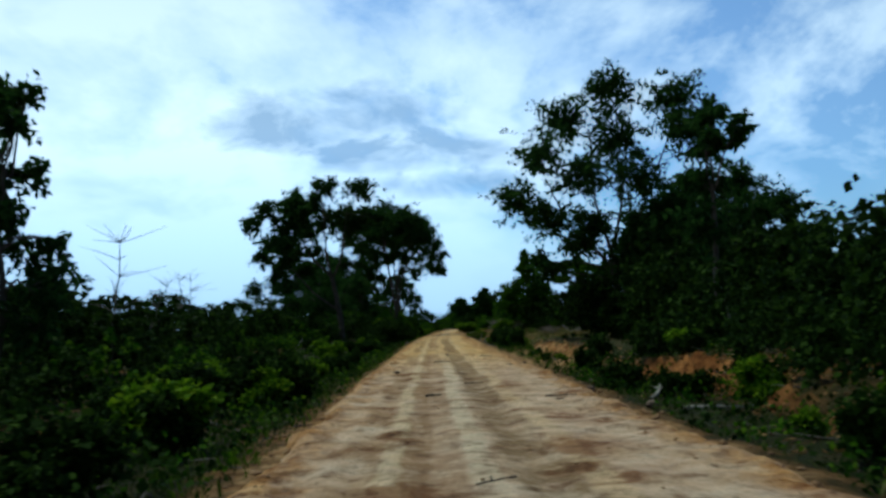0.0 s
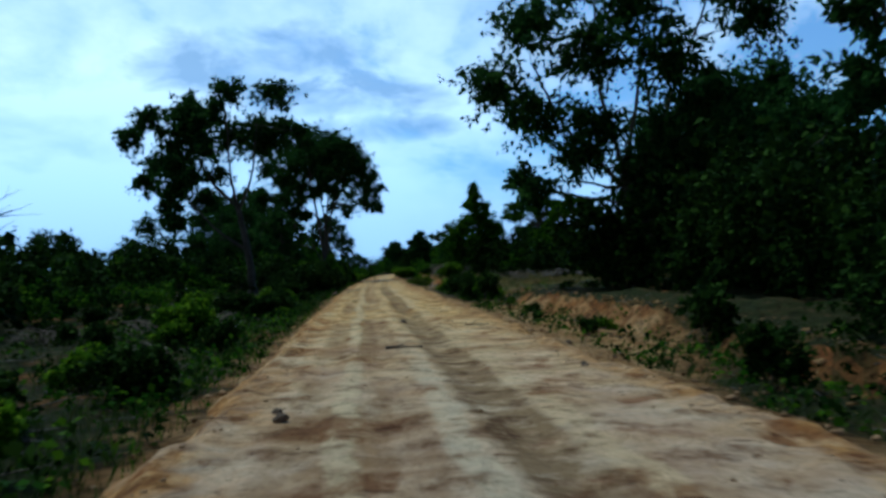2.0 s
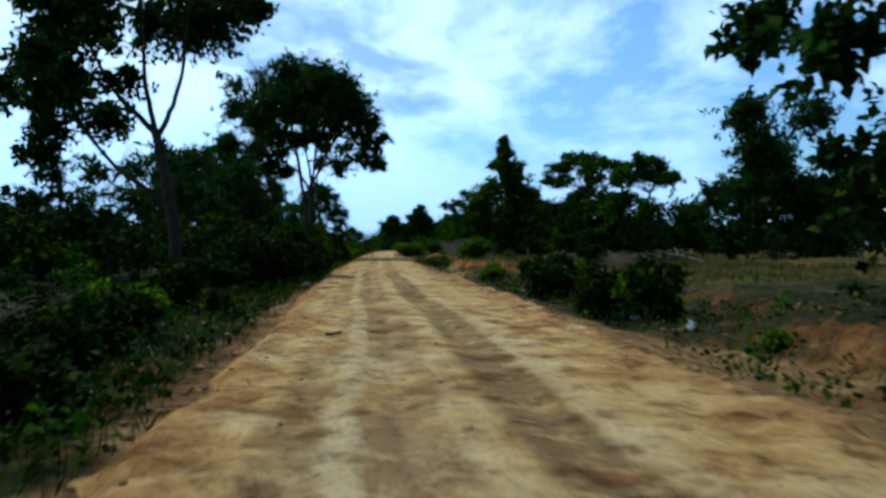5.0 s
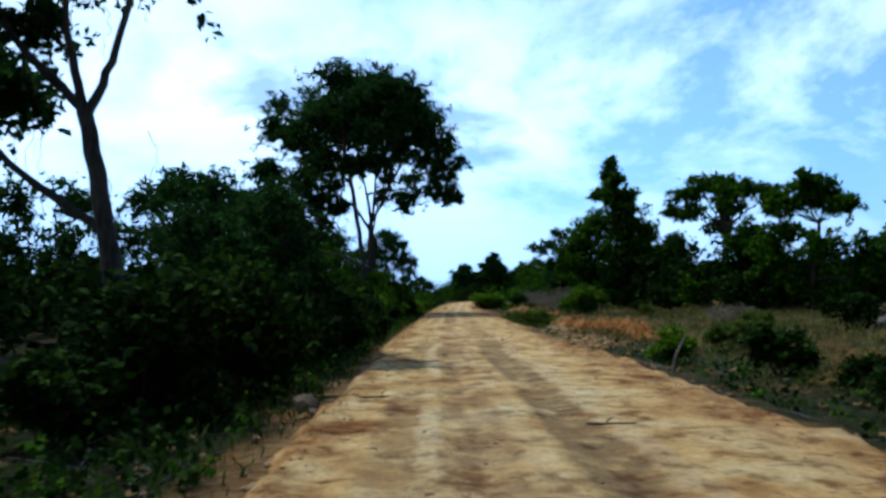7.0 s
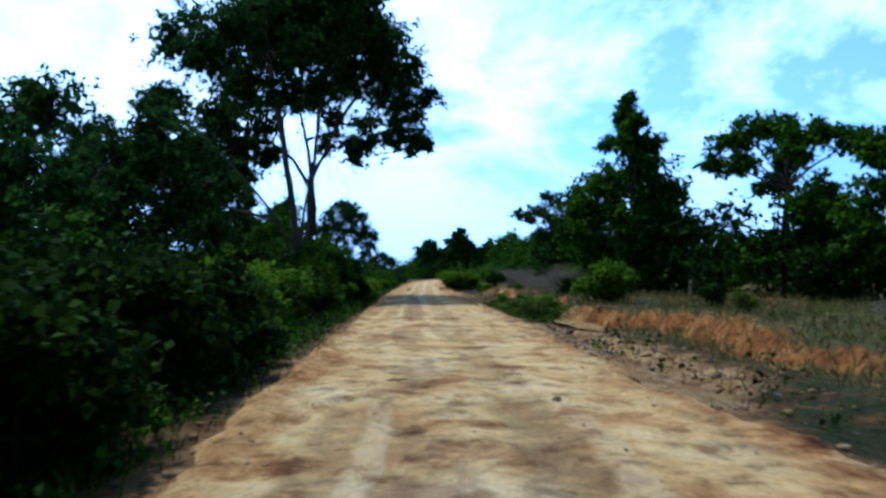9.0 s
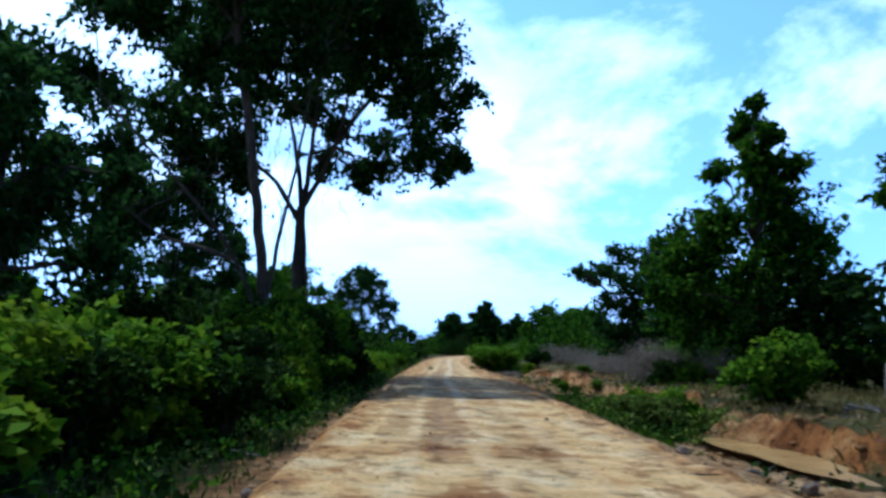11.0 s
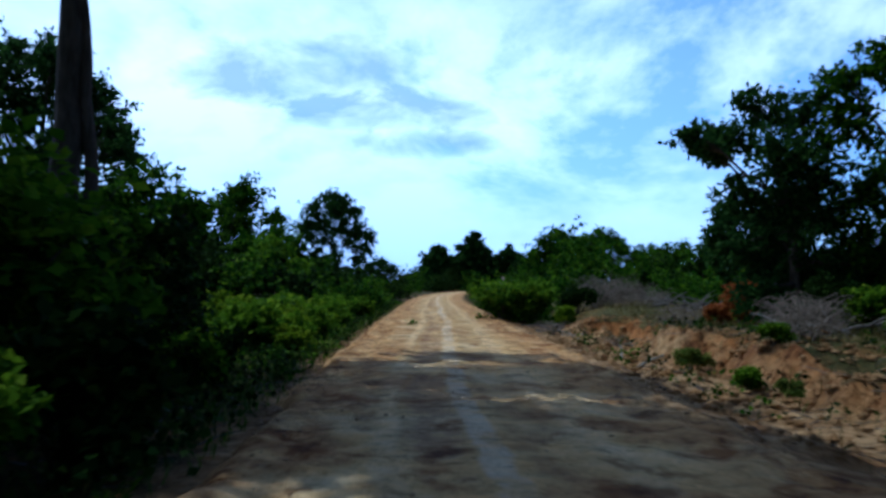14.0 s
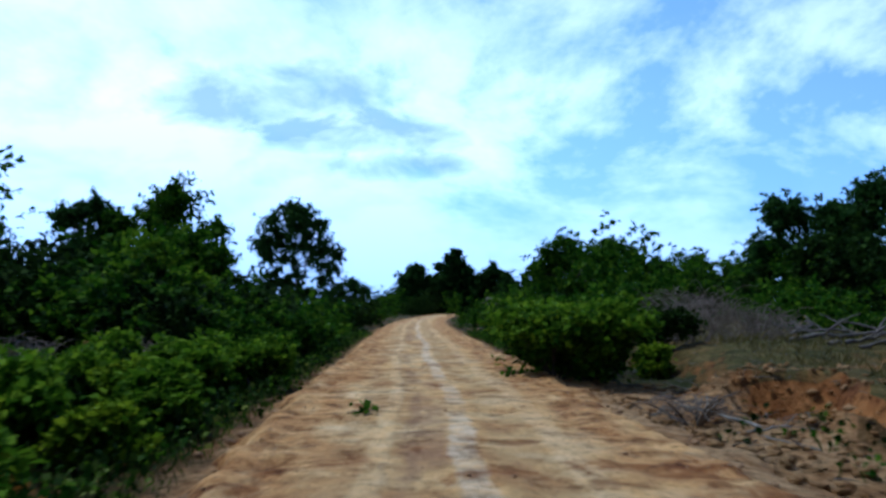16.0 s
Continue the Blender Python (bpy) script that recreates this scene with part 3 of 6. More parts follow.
def road_height(s, y):
    """Across the road s runs from 0 at its left edge to 1 at its right."""
    u = left_edge(y) + s * (right_edge(y) - left_edge(y))
    z = 0.05 * (1 - (2 * s - 1) ** 2) - 0.02
    sway = -0.35 * smooth((y - 143) / 16)
    for centre, width, deep in ((-1.14, 0.2, 0.025), (0.76, 0.26, 0.055), (-0.4, 0.24, 0.03)):
        z = z - deep * (1 - 0.55 * smooth((y - 86) / 12)) * np.exp(-(((u + sway - centre) / width) ** 2))
    z = z + 0.009 * waver(u, y, 0.6, 0.2) + 0.004 * waver(u, y, 0.22, 1.4) + 0.01 * waver(u, y * 0.7, 1.3, 2.2)
    rim = np.minimum(s, 1 - s) * (right_edge(y) - left_edge(y))
    z = z + (0.030 * waver(u, y, 0.17, 2.7) + 0.024 * waver(u, y, 0.31, 0.8)) * smooth((2.0 - rim) / 1.2)
    return z + 0.05 * np.exp(-(((rim - 0.35) / 0.2) ** 2)) * (0.5 + 0.5 * waver(u, y, 0.9, 4.0)) - (0.20 + 0.08 * waver(u, y, 0.33, 1.9) + 0.07 * waver(u, y, 0.9, 0.6)) * smooth(1 - rim / (0.5 + 0.2 * waver(u, y, 0.7, 3.9)))


ROAD_S, ROAD_Y = np.linspace(0, 1, 61), lines((-30, 0, 0.5), (0, 205, 0.19), (205, 345, 1.0))
gs, gy = np.meshgrid(ROAD_S, ROAD_Y)
road_x = left_edge(gy) + gs * (right_edge(gy) - left_edge(gy)) + bend(gy)
road_verts = np.column_stack([road_x.ravel(), gy.ravel(), road_height(gs, gy).ravel()])
a = (np.arange(len(ROAD_Y) - 1)[:, None] * 61 + np.arange(60)).ravel()
road = tagged(new("road", give_lane(mesh_of("road", road_verts, np.column_stack([a, a + 1, a + 62, a + 61]), ROAD, True))), "dry tan dirt road with brown wheel ruts", "road", kind="structure")

# ---- trees ----
tree(12.3, 63, [(-6.8, 9.5, 1.7), (-5.0, 12.7, 1.9), (-3.0, 15.6, 1.9), (-4.4, 8.5, 1.9), (-2.2, 11.0, 2.1), (0.2, 17.2, 2.1), (0.3, 13.8, 2.3), (1.6, 10.8, 2.1), (5.2, 17.0, 2.2), (5.1, 14.1, 1.9), (6.9, 13.1, 1.7), (-2.4, 6.4, 1.5), (-4.7, 4.8, 1.0), (2.2, 7.1, 2.3), (-1.1, 8.0, 1.9), (-4.9, 5.6, 0.8), (4.2, 8.6, 2.2), (5.4, 6.0, 2.2), (1.4, 4.6, 2.0), (3.6, 3.6, 2.0)], "tall broad dark green tree overhanging the roadside bank", 0.38, 0.34, seed=3, depth=0.3, behind=-1.5, density=1.2, leaf=0.3, fringe=14, stems=[[(0.8, -0.3), (0.6, 3.0), (0.3, 6.0)], [(0.3, 6.0), (-0.6, 9.5), (-0.8, 15.0)], [(0.3, 6.0), (1.2, 9.0), (2.2, 15.0)], [(0.5, 4.5), (2.6, 9.0), (4.6, 14.0)], [(0.4, 5.0), (-2.6, 8.0), (-4.2, 11.5)], [(1.2, -0.3), (2.0, 5.0), (1.6, 11.0)]])
tree(12.9, 40, [(0.4, 10.5, 0.8), (0.1, 9.0, 0.7), (-0.3, 7.3, 0.9), (1.1, 9.6, 0.6), (-0.4, 5.4, 1.1)], "slender vine-hung tree with a narrow crown", 0.6, 0.17, seed=4, depth=0.5, vines=14)
tree(23.5, 71, [(-1.8, 11.3, 2.4), (2.0, 11.7, 2.5), (4.7, 9.7, 2.2), (1.3, 8.4, 2.9), (-2.5, 7.1, 2.9), (5.4, 6.9, 2.0), (-5.3, 7.2, 2.6)], "dense rounded green tree behind the bank", 0.4, 0.26, seed=5, depth=0.5, density=1.5)
tree(17.2, 66, [(-1.2, 8.4, 1.7), (1.0, 9.2, 1.8), (2.6, 7.4, 1.8), (-2.2, 6.2, 1.8), (0.4, 6.2, 2.2), (2.4, 4.6, 2.0), (-1.6, 3.8, 2.0), (0.8, 2.6, 2.0)], "dense dark tree crowding the roadside wood", 0.4, 0.2, seed=37, density=1.3, leaf=0.28)
tree(-12.2, 89, [(0.3, 15.7, 1.4), (4.3, 15.2, 1.5), (-2.5, 13.6, 2.0), (-3.7, 11.8, 1.4), (0.4, 12.7, 1.8), (3.4, 12.2, 1.9), (4.9, 12.9, 1.2), (6.0, 12.3, 0.7), (-0.8, 14.2, 1.4), (-1.2, 11.0, 1.5), (-4.8, 13.2, 1.3), (-5.4, 10.4, 1.3), (-2.4, 9.4, 1.7), (-3.5, 9.1, 1.2), (-1.8, 7.5, 1.3), (-4.6, 7.2, 1.2), (-3.2, 5.4, 0.8), (-1.6, 12.2, 1.5), (2.4, 13.4, 1.3), (-4.0, 10.0, 1.4), (-0.6, 9.4, 1.0), (-6.4, 11.8, 1.2), (-3.4, 8.0, 1.1), (-5.8, 8.6, 1.1), (-2.6, 14.6, 1.2)], "tall tree with forked leaning trunk and clumped leaves", girth=0.34, foot=2.2, seed=6, depth=0.45, density=1.45, leaf=0.3, fringe=14, hang=True, vines=26, stems=[[(2.2, -0.3), (1.9, 3.0), (1.1, 6.7)], [(1.1, 6.7), (-1.2, 9.0), (-2.6, 12.5)], [(1.1, 6.7), (0.6, 9.0), (0.4, 14.0)], [(1.2, 6.6), (2.2, 8.4), (2.8, 13.0)], [(1.75, 3.4), (-0.6, 5.0), (-2.6, 7.4)]])
tree(-7.1, 142, [(-2.0, 20.6, 2.3), (-5.9, 19.1, 2.3), (1.7, 19.4, 2.4), (-3.6, 16.5, 2.4), (0.9, 16.6, 2.4), (4.5, 15.6, 2.0), (6.4, 13.8, 1.4), (0.2, 14.2, 2.0), (4.2, 18.0, 2.0), (-1.0, 18.0, 2.4), (2.6, 13.8, 1.5), (-4.6, 14.0, 1.8), (-1.5, 14.8, 1.7), (-2.7, 12.6, 1.3), (-0.7, 13.0, 1.0), (5.2, 13.2, 1.4), (3.3, 12.2, 1.2), (2.3, 10.6, 0.9), (3.5, 10.3, 0.8), (4.7, 11.2, 1.0), (5.7, 10.3, 0.7), (6.7, 11.9, 1.0), (6.8, 10.3, 0.7), (7.3, 9.5, 0.5), (7.6, 12.4, 0.7), (-6.8, 16.2, 1.8), (-8.0, 18.2, 1.2), (-6.0, 13.6, 1.4), (-3.6, 11.6, 1.1), (1.4, 11.8, 1.0), (3.0, 9.4, 0.8), (-5.2, 11.8, 1.0), (-1.0, 12.0, 0.8)], "very tall tree with straight grey trunk and wide crown", more=((-4.2, 0.5, 11.2, 1.3), (-5.4, -0.5, 9.8, 1.3), (-3.4, 0.8, 9.6, 1.1), (-6.4, 0.0, 11.4, 1.3), (0.8, 1.0, 10.8, 0.9), (5.6, 0.4, 12.2, 1.1), (7.2, -0.4, 11.0, 0.8), (1.5, -3.0, 15.8, 2.2), (4.4, -3.2, 15.8, 2.0), (3.0, -4.4, 17.2, 2.0), (0.2, -3.6, 17.4, 2.2), (5.4, -2.2, 14.2, 1.5), (2.6, -6.0, 16.4, 1.9), (5.0, -5.2, 16.6, 1.8)), girth=0.34, foot=-0.2, seed=7, depth=0.6, density=1.0, leaf=0.28, hang=True, fringe=22, stems=[[(-0.2, -0.3), (-0.2, 4.0), (-0.15, 8.0)], [(0.3, -0.3), (0.3, 4.0), (-0.1, 8.6)], [(-0.3, 7.4), (-1.5, 9.3), (-3.2, 10.4), (-4.8, 13.5)], [(-0.15, 8.0), (-0.4, 10.0), (-0.9, 12.0), (-2.0, 18.0)], [(-0.05, 8.1), (0.2, 10.4), (0.4, 13.0), (0.5, 19.0)], [(-0.05, 8.0), (1.1, 10.0), (1.8, 12.2), (2.6, 17.0)], [(1.5, 11.2), (3.0, 13.8), (5.0, 13.6), (6.4, 11.6)]])
tree(-8.0, 131.5, [(-6.1, 14.4, 1.5), (-7.9, 12.1, 1.2), (-6.5, 11.0, 1.5), (-4.5, 10.8, 1.5), (-3.1, 9.4, 1.1), (-5.0, 8.5, 1.3), (-2.2, 12.3, 1.5), (-0.5, 14.5, 1.7), (1.5, 13.5, 1.5), (-1.5, 16.4, 1.6), (2.5, 11.8, 1.0), (0.3, 11.4, 1.1), (-2.6, 14.6, 1.7), (-4.0, 13.2, 1.5), (3.6, 14.0, 1.2), (4.6, 16.0, 1.5), (3.0, 17.0, 1.6), (1.0, 17.4, 1.7), (-2.6, 7.4, 0.9), (-4.6, 6.4, 1.1), (-1.4, 8.8, 0.9), (-6.4, 7.2, 1.2), (2.0, 15.2, 1.7), (0.4, 16.0, 1.8), (-1.0, 17.6, 1.6), (3.8, 15.2, 1.4), (2.2, 18.2, 1.4), (4.6, 17.4, 1.3)], "many-stemmed leaning tree hung with grey vines", girth=0.23, foot=1.2, seed=8, depth=0.66, behind=2.2, vines=85, density=1.5, leaf=0.28, hang=True, fringe=12, stems=[[(1.2, -0.3), (1.15, 2.6), (0.95, 4.8), (0.6, 7.0), (0.1, 10.0), (-0.5, 13.0)], [(1.15, 2.4), (1.4, 4.5), (1.75, 6.3), (2.1, 8.2), (2.5, 12.0)], [(1.1, 2.2), (0.1, 4.3), (-0.6, 5.5), (-2.5, 7.5), (-5.0, 10.0)], [(0.0, 4.4), (-1.5, 4.9), (-3.0, 5.2), (-5.0, 6.6)]])
tree(-18.2, 135, [(-3.2, 7.7, 2.1), (-0.9, 9.0, 1.9), (1.5, 8.3, 2.1), (4.0, 7.5, 2.0), (-0.4, 5.8, 2.3), (-3.3, 5.1, 2.1), (2.8, 5.1, 2.1)], "dense dark bushy tree in the thicket", 0.4, 0.22, seed=9, density=1.1, leaf=0.28, fringe=16)
tree(-10.8, 120, [(-0.8, 8.6, 1.0), (-0.1, 7.7, 1.0), (-1.2, 7.5, 1.0), (0.8, 6.5, 1.0), (-0.5, 6.1, 1.1), (-1.3, 5.0, 1.2), (0.6, 4.8, 1.1), (1.9, 5.4, 0.8), (-0.5, 3.6, 1.2), (1.2, 3.4, 1.1), (-2.4, 6.4, 1.0), (-2.6, 4.2, 1.2)], "tall airy tree hung with creepers", 0.5, 0.16, seed=10, vines=16, leaf=0.26, density=1.1)
tree(-15.4, 117, [(-1.4, 7.2, 1.7), (0.8, 8.0, 1.6), (2.4, 6.6, 1.5), (-2.8, 5.6, 1.7), (0.2, 5.6, 2.0), (2.6, 4.4, 1.6), (-1.2, 3.6, 1.9), (1.6, 2.8, 1.7)], "dense dark clumped tree in the thicket", 0.4, 0.18, seed=35, leaf=0.28, fringe=14)
tree(-22.5, 113, [(-1.2, 6.4, 1.6), (1.2, 6.8, 1.6), (2.8, 5.0, 1.6), (-2.6, 4.6, 1.7), (0.2, 4.4, 2.0), (-0.8, 2.6, 1.9), (2.0, 2.6, 1.7)], "low dark clumped tree in the thicket", 0.4, 0.16, seed=36, leaf=0.28, fringe=14)
tree(-19.5, 128, [(-1.6, 8.0, 1.8), (1.4, 7.6, 1.8), (0.0, 9.4, 1.6), (-2.6, 5.6, 2.0), (0.6, 5.4, 2.2), (2.8, 5.2, 1.8)], "dense dark tree in the thicket", 0.4, 0.2, seed=34, density=1.1, leaf=0.28, fringe=16)
tree(14.0, 138, [(-0.8, 12.3, 0.35), (-0.7, 11.8, 0.5), (-0.9, 11.3, 0.55), (-0.6, 10.8, 0.6), (-0.9, 10.2, 0.7), (-1.4, 10.1, 0.7), (0.3, 9.7, 0.8), (-0.8, 9.0, 1.1), (1.2, 9.0, 0.9), (-1.7, 7.4, 1.8), (0.9, 7.8, 1.7), (2.2, 6.5, 1.5), (-3.0, 5.7, 1.6), (0.1, 5.4, 2.3), (2.5, 4.4, 1.7), (-2.4, 3.6, 1.8), (0.6, 3.0, 1.9), (-4.2, 4.4, 1.2)], "green tree with a slim spire above its crown", 0.5, 0.24, seed=11, mat=LEAF_MID, leaf=0.3, fringe=14, depth=0.5, density=1.4)
tree(20.6, 131, [(-2.6, 8.4, 1.1), (-1.2, 9.1, 1.3), (0.4, 9.3, 1.3), (1.8, 8.6, 1.2), (3.0, 8.2, 0.9), (-3.4, 7.4, 0.8), (-2.2, 7.2, 0.9), (-0.4, 8.0, 1.2), (1.2, 7.6, 1.1), (0.6, 6.2, 1.3), (1.8, 5.4, 1.6), (3.2, 4.8, 1.6), (0.4, 4.6, 1.4), (1.6, 3.2, 1.8), (3.6, 2.8, 1.7), (-0.8, 2.6, 1.4), (-2.4, 2.0, 1.3)], "flat-topped spreading tree at the field's edge", 0.55, 0.2, seed=13, mat=LEAF_MID, squash=0.65, density=1.3, depth=0.5, leaf=0.3, fringe=14)
tree(24.0, 123, [(-1.8, 7.6, 1.0), (-0.8, 8.4, 1.0), (0.6, 8.6, 1.1), (1.8, 8.1, 1.0), (2.8, 7.3, 0.8), (-2.4, 6.9, 0.7), (-1.0, 7.2, 0.9), (0.4, 7.4, 1.1), (1.6, 7.0, 0.9), (-1.6, 5.4, 1.3), (-2.6, 4.4, 1.4), (-0.6, 4.2, 1.3), (-1.8, 2.8, 1.5), (0.4, 2.6, 1.4), (3.8, 4.2, 1.5), (5.0, 3.6, 1.5), (3.0, 2.6, 1.5), (4.8, 2.0, 1.4)], "umbrella-shaped green tree in the field", 0.6, 0.18, seed=14, mat=LEAF_MID, squash=0.7, density=1.3, depth=0.5, leaf=0.3, fringe=14)
tree(12.2, 153.5, [(-0.9, 7.2, 1.0), (-2.1, 6.1, 0.9), (-3.0, 5.6, 0.6), (-3.9, 5.9, 0.4), (0.6, 7.0, 1.1), (-0.9, 5.4, 1.4), (0.8, 5.3, 1.5), (-1.9, 4.2, 0.9), (0.0, 3.7, 1.4), (1.9, 3.8, 1.4), (-0.8, 2.2, 1.3), (0.9, 1.9, 1.4), (2.6, 2.0, 1.4), (-1.8, 2.8, 0.8), (-1.6, 1.0, 0.9), (0.3, 0.7, 0.9)], "leaning creeper-covered green tree above the cut bank", 0.45, 0.2, seed=15, depth=0.3, leaf=0.22, density=1.7, hang=True)
tree(15.2, 152, [(-1.9, 7.8, 0.8), (-0.9, 8.3, 0.9), (0.5, 8.8, 1.0), (1.3, 7.7, 1.1), (-1.5, 6.4, 1.1), (0.1, 6.3, 1.3), (1.3, 5.5, 1.3), (-0.5, 4.5, 1.3), (1.4, 3.4, 1.4), (-0.8, 2.6, 1.3), (2.6, 4.6, 1.3), (3.4, 6.4, 1.2)], "light green drooping tree above the cut bank", 0.45, 0.18, seed=16, depth=0.4, mat=LEAF_MID, leaf=0.22, density=1.4, hang=True, fringe=14)
tree(-23.8, 179, [(-6.0, 13.5, 2.2), (-6.5, 10.0, 2.4), (-5.0, 6.5, 2.4), (0.5, 6.5, 2.2), (-3.6, 14.0, 1.8), (-1.3, 14.5, 1.8), (1.3, 14.1, 2.0), (3.3, 12.7, 1.7), (5.3, 8.9, 1.3), (-3.4, 10.9, 2.0), (0.0, 11.0, 2.4), (3.0, 10.3, 2.0), (6.4, 8.9, 0.9), (-2.5, 8.3, 2.0), (0.5, 15.6, 1.5), (2.6, 13.6, 1.6), (4.6, 11.2, 1.6), (1.2, 12.6, 1.9), (3.4, 8.6, 2.0), (5.8, 9.8, 1.2), (-1.5, 12.8, 1.9), (0.8, 8.8, 2.1), (4.6, 6.4, 1.9), (1.8, 5.4, 2.1), (3.6, 3.4, 2.0)], "tall dark tree with layered leafy boughs", 0.4, 0.3, seed=17, density=0.9, fringe=14, depth=0.5, leaf=0.32)
tree(-23.6, 235, [(-4.6, 3.4, 2.0), (0.8, 3.0, 2.2), (4.6, 4.4, 1.6), (1.9, 8.7, 1.8), (-0.6, 8.2, 1.8), (-2.6, 7.2, 1.6), (-3.8, 5.2, 1.6), (1.0, 6.3, 2.0), (4.3, 6.9, 1.1), (2.6, 3.9, 1.9), (-1.4, 4.4, 2.1)], "bushy green tree draped with creepers", 0.4, 0.24, seed=18, size=1.4, tall=1.0, leaf=0.4, density=1.2, depth=0.4, mat=LEAF_MID)
tree(-14.4, 281, [(-0.6, 13.0, 1.6), (1.4, 12.6, 1.4), (-2.6, 11.4, 1.8), (0.4, 11.2, 2.0), (2.6, 11.0, 1.5), (-3.9, 9.4, 1.6), (-1.4, 9.4, 1.9), (1.4, 9.0, 1.8), (3.6, 8.8, 1.5), (4.9, 7.6, 1.2), (2.6, 7.0, 1.4), (-3.2, 7.4, 1.3), (-0.6, 7.2, 1.3), (4.6, 5.8, 1.1), (3.2, 4.8, 1.1), (0.6, 5.2, 1.0), (-2.2, 5.4, 1.0), (-3.4, 3.4, 1.4), (0.0, 3.0, 1.7), (2.4, 2.6, 1.4)], "solitary airy tree above the roadside shrubs", 0.4, 0.25, seed=52, size=1.3, tall=1.0, leaf=0.42, density=0.8, depth=0.25, fringe=12, hang=True, squash=1.0)
tree(7.3, 365, [(-0.2, 7.6, 2.8), (-1.6, 5.8, 2.8), (1.6, 5.8, 2.8), (-2.6, 3.6, 2.8), (2.6, 3.4, 2.8), (0.0, 3.4, 3.2), (-2.6, 1.4, 2.2), (2.6, 1.4, 2.2), (0.0, 1.4, 2.4), (-5.6, 2.2, 2.4), (-7.6, 1.6, 2.0)], "dense round dark tree at the road's far end", 0.3, 0.4, seed=20, size=1.15, tall=1.15, leaf=0.72, density=0.85, depth=0.3)
tree(17.4, 365, [(0.2, 10.6, 2.2), (-1.6, 8.6, 2.2), (1.9, 8.6, 2.3), (-3.6, 6.8, 2.0), (0.0, 6.6, 2.8), (3.4, 6.2, 2.2), (-2.6, 4.2, 2.8), (2.4, 3.8, 2.8), (0.2, 13.0, 1.1), (-3.2, 10.2, 0.9), (-3.8, 2.0, 2.6), (0.0, 2.0, 2.8), (3.8, 1.8, 2.6), (-1.4, 12.0, 0.9)], "tall dark tree at the road's far end", 0.3, 0.4, seed=21, size=1.2, tall=1.0, leaf=0.72, density=0.85, depth=0.3, fringe=14)
tree(27.6, 365, [(-0.6, 8.6, 2.4), (-3.4, 7.2, 2.0), (2.4, 7.2, 2.4), (-1.4, 5.4, 2.8), (2.2, 4.4, 2.8), (-4.2, 4.2, 2.6), (5.4, 5.6, 2.2), (-2.4, 2.4, 2.8), (1.6, 2.0, 2.8), (5.6, 2.8, 2.8), (8.4, 4.2, 2.2), (8.6, 2.0, 2.4)], "dark spreading tree at the road's far end", 0.3, 0.4, seed=22, tall=1.15, leaf=0.72, density=0.85, depth=0.3)
tree(33.5, 300, [(0.0, 9.1, 2.3), (3.7, 7.8, 2.8), (-4.8, 6.9, 2.5), (-3.3, 3.8, 3.4), (5.2, 5.1, 2.8)], "broad green tree beyond the field", 0.35, 0.3, seed=23, tall=1.1, leaf=0.4, mat=LEAF_MID, density=1.4)
tree(48.8, 300, [(0.6, 7.3, 2.6), (-2.6, 6.3, 2.2), (2.7, 4.9, 3.1), (-1.6, 3.4, 3.3)], "low broad green tree beyond the field", 0.35, 0.3, seed=24, tall=1.1, leaf=0.4, density=1.4, mat=LEAF_MID)
tree(46.7, 270, [(-2.9, 6.1, 2.7), (2.3, 5.5, 2.9), (-4.8, 3.3, 2.9), (0.4, 2.8, 3.4), (4.8, 3.6, 2.7)], "wide low green tree beyond the field", 0.35, 0.28, seed=25, tall=1.1, leaf=0.38, density=1.4, mat=LEAF_MID)
tree(36.7, 215, [(-3.8, 8.1, 1.9), (-1.0, 7.5, 2.0), (1.6, 9.0, 2.0), (4.0, 7.6, 2.1), (-3.7, 5.2, 2.3), (-0.7, 4.6, 2.5), (2.4, 5.1, 2.7)], "dense dark tree at the edge of the field", 0.35, 0.26, seed=26, tall=1.1, leaf=0.4, density=2.2)
tree(32.3, 115, [(-1.5, 3.4, 2.2), (1.6, 3.0, 2.2), (-3.6, 5.2, 2.0), (3.6, 5.4, 2.0), (0.2, 6.6, 2.3), (-2.6, 1.8, 1.8), (0.6, 1.4, 1.8), (3.4, 2.0, 1.8), (-3.2, 11.5, 1.9), (-0.5, 12.2, 1.8), (2.6, 11.6, 2.0), (-2.5, 8.6, 2.2), (1.0, 8.4, 2.6), (-3.2, 5.5, 1.9), (0.3, 5.4, 2.4), (3.4, 5.6, 2.3)], "large dense dark tree standing in the field", 0.35, 0.3, seed=27, density=1.5)
tree(-12.7, 25, [(-0.3, 8.8, 0.5), (0.4, 8.7, 0.45), (-0.5, 7.9, 0.6), (0.5, 7.9, 0.5), (-0.2, 7.2, 0.6), (0.8, 7.3, 0.4), (-0.5, 6.4, 0.6), (0.5, 6.5, 0.45), (0.2, 5.7, 0.6), (-0.5, 5.2, 0.7), (0.6, 5.0, 0.6), (1.2, 4.2, 0.6), (0.0, 4.2, 0.8), (-0.8, 3.6, 0.8), (0.8, 3.2, 0.9), (1.7, 2.8, 0.7), (0.0, 2.4, 1.0), (1.2, 1.8, 0.9)], "dark narrow tree with large hanging leaves", 0.5, 0.13, seed=28, leaf=0.26, fringe=26, density=0.42, hang=True)
tree(-28.5, 206, [(0.0, 7.4, 2.2), (-2.4, 6.0, 2.2), (2.4, 6.2, 2.0), (0.6, 4.0, 2.6), (-2.6, 3.2, 2.2), (3.4, 3.2, 2.0)], "dense green tree behind the roadside shrubs", 0.4, 0.22, seed=30, tall=1.1, mat=LEAF_MID)
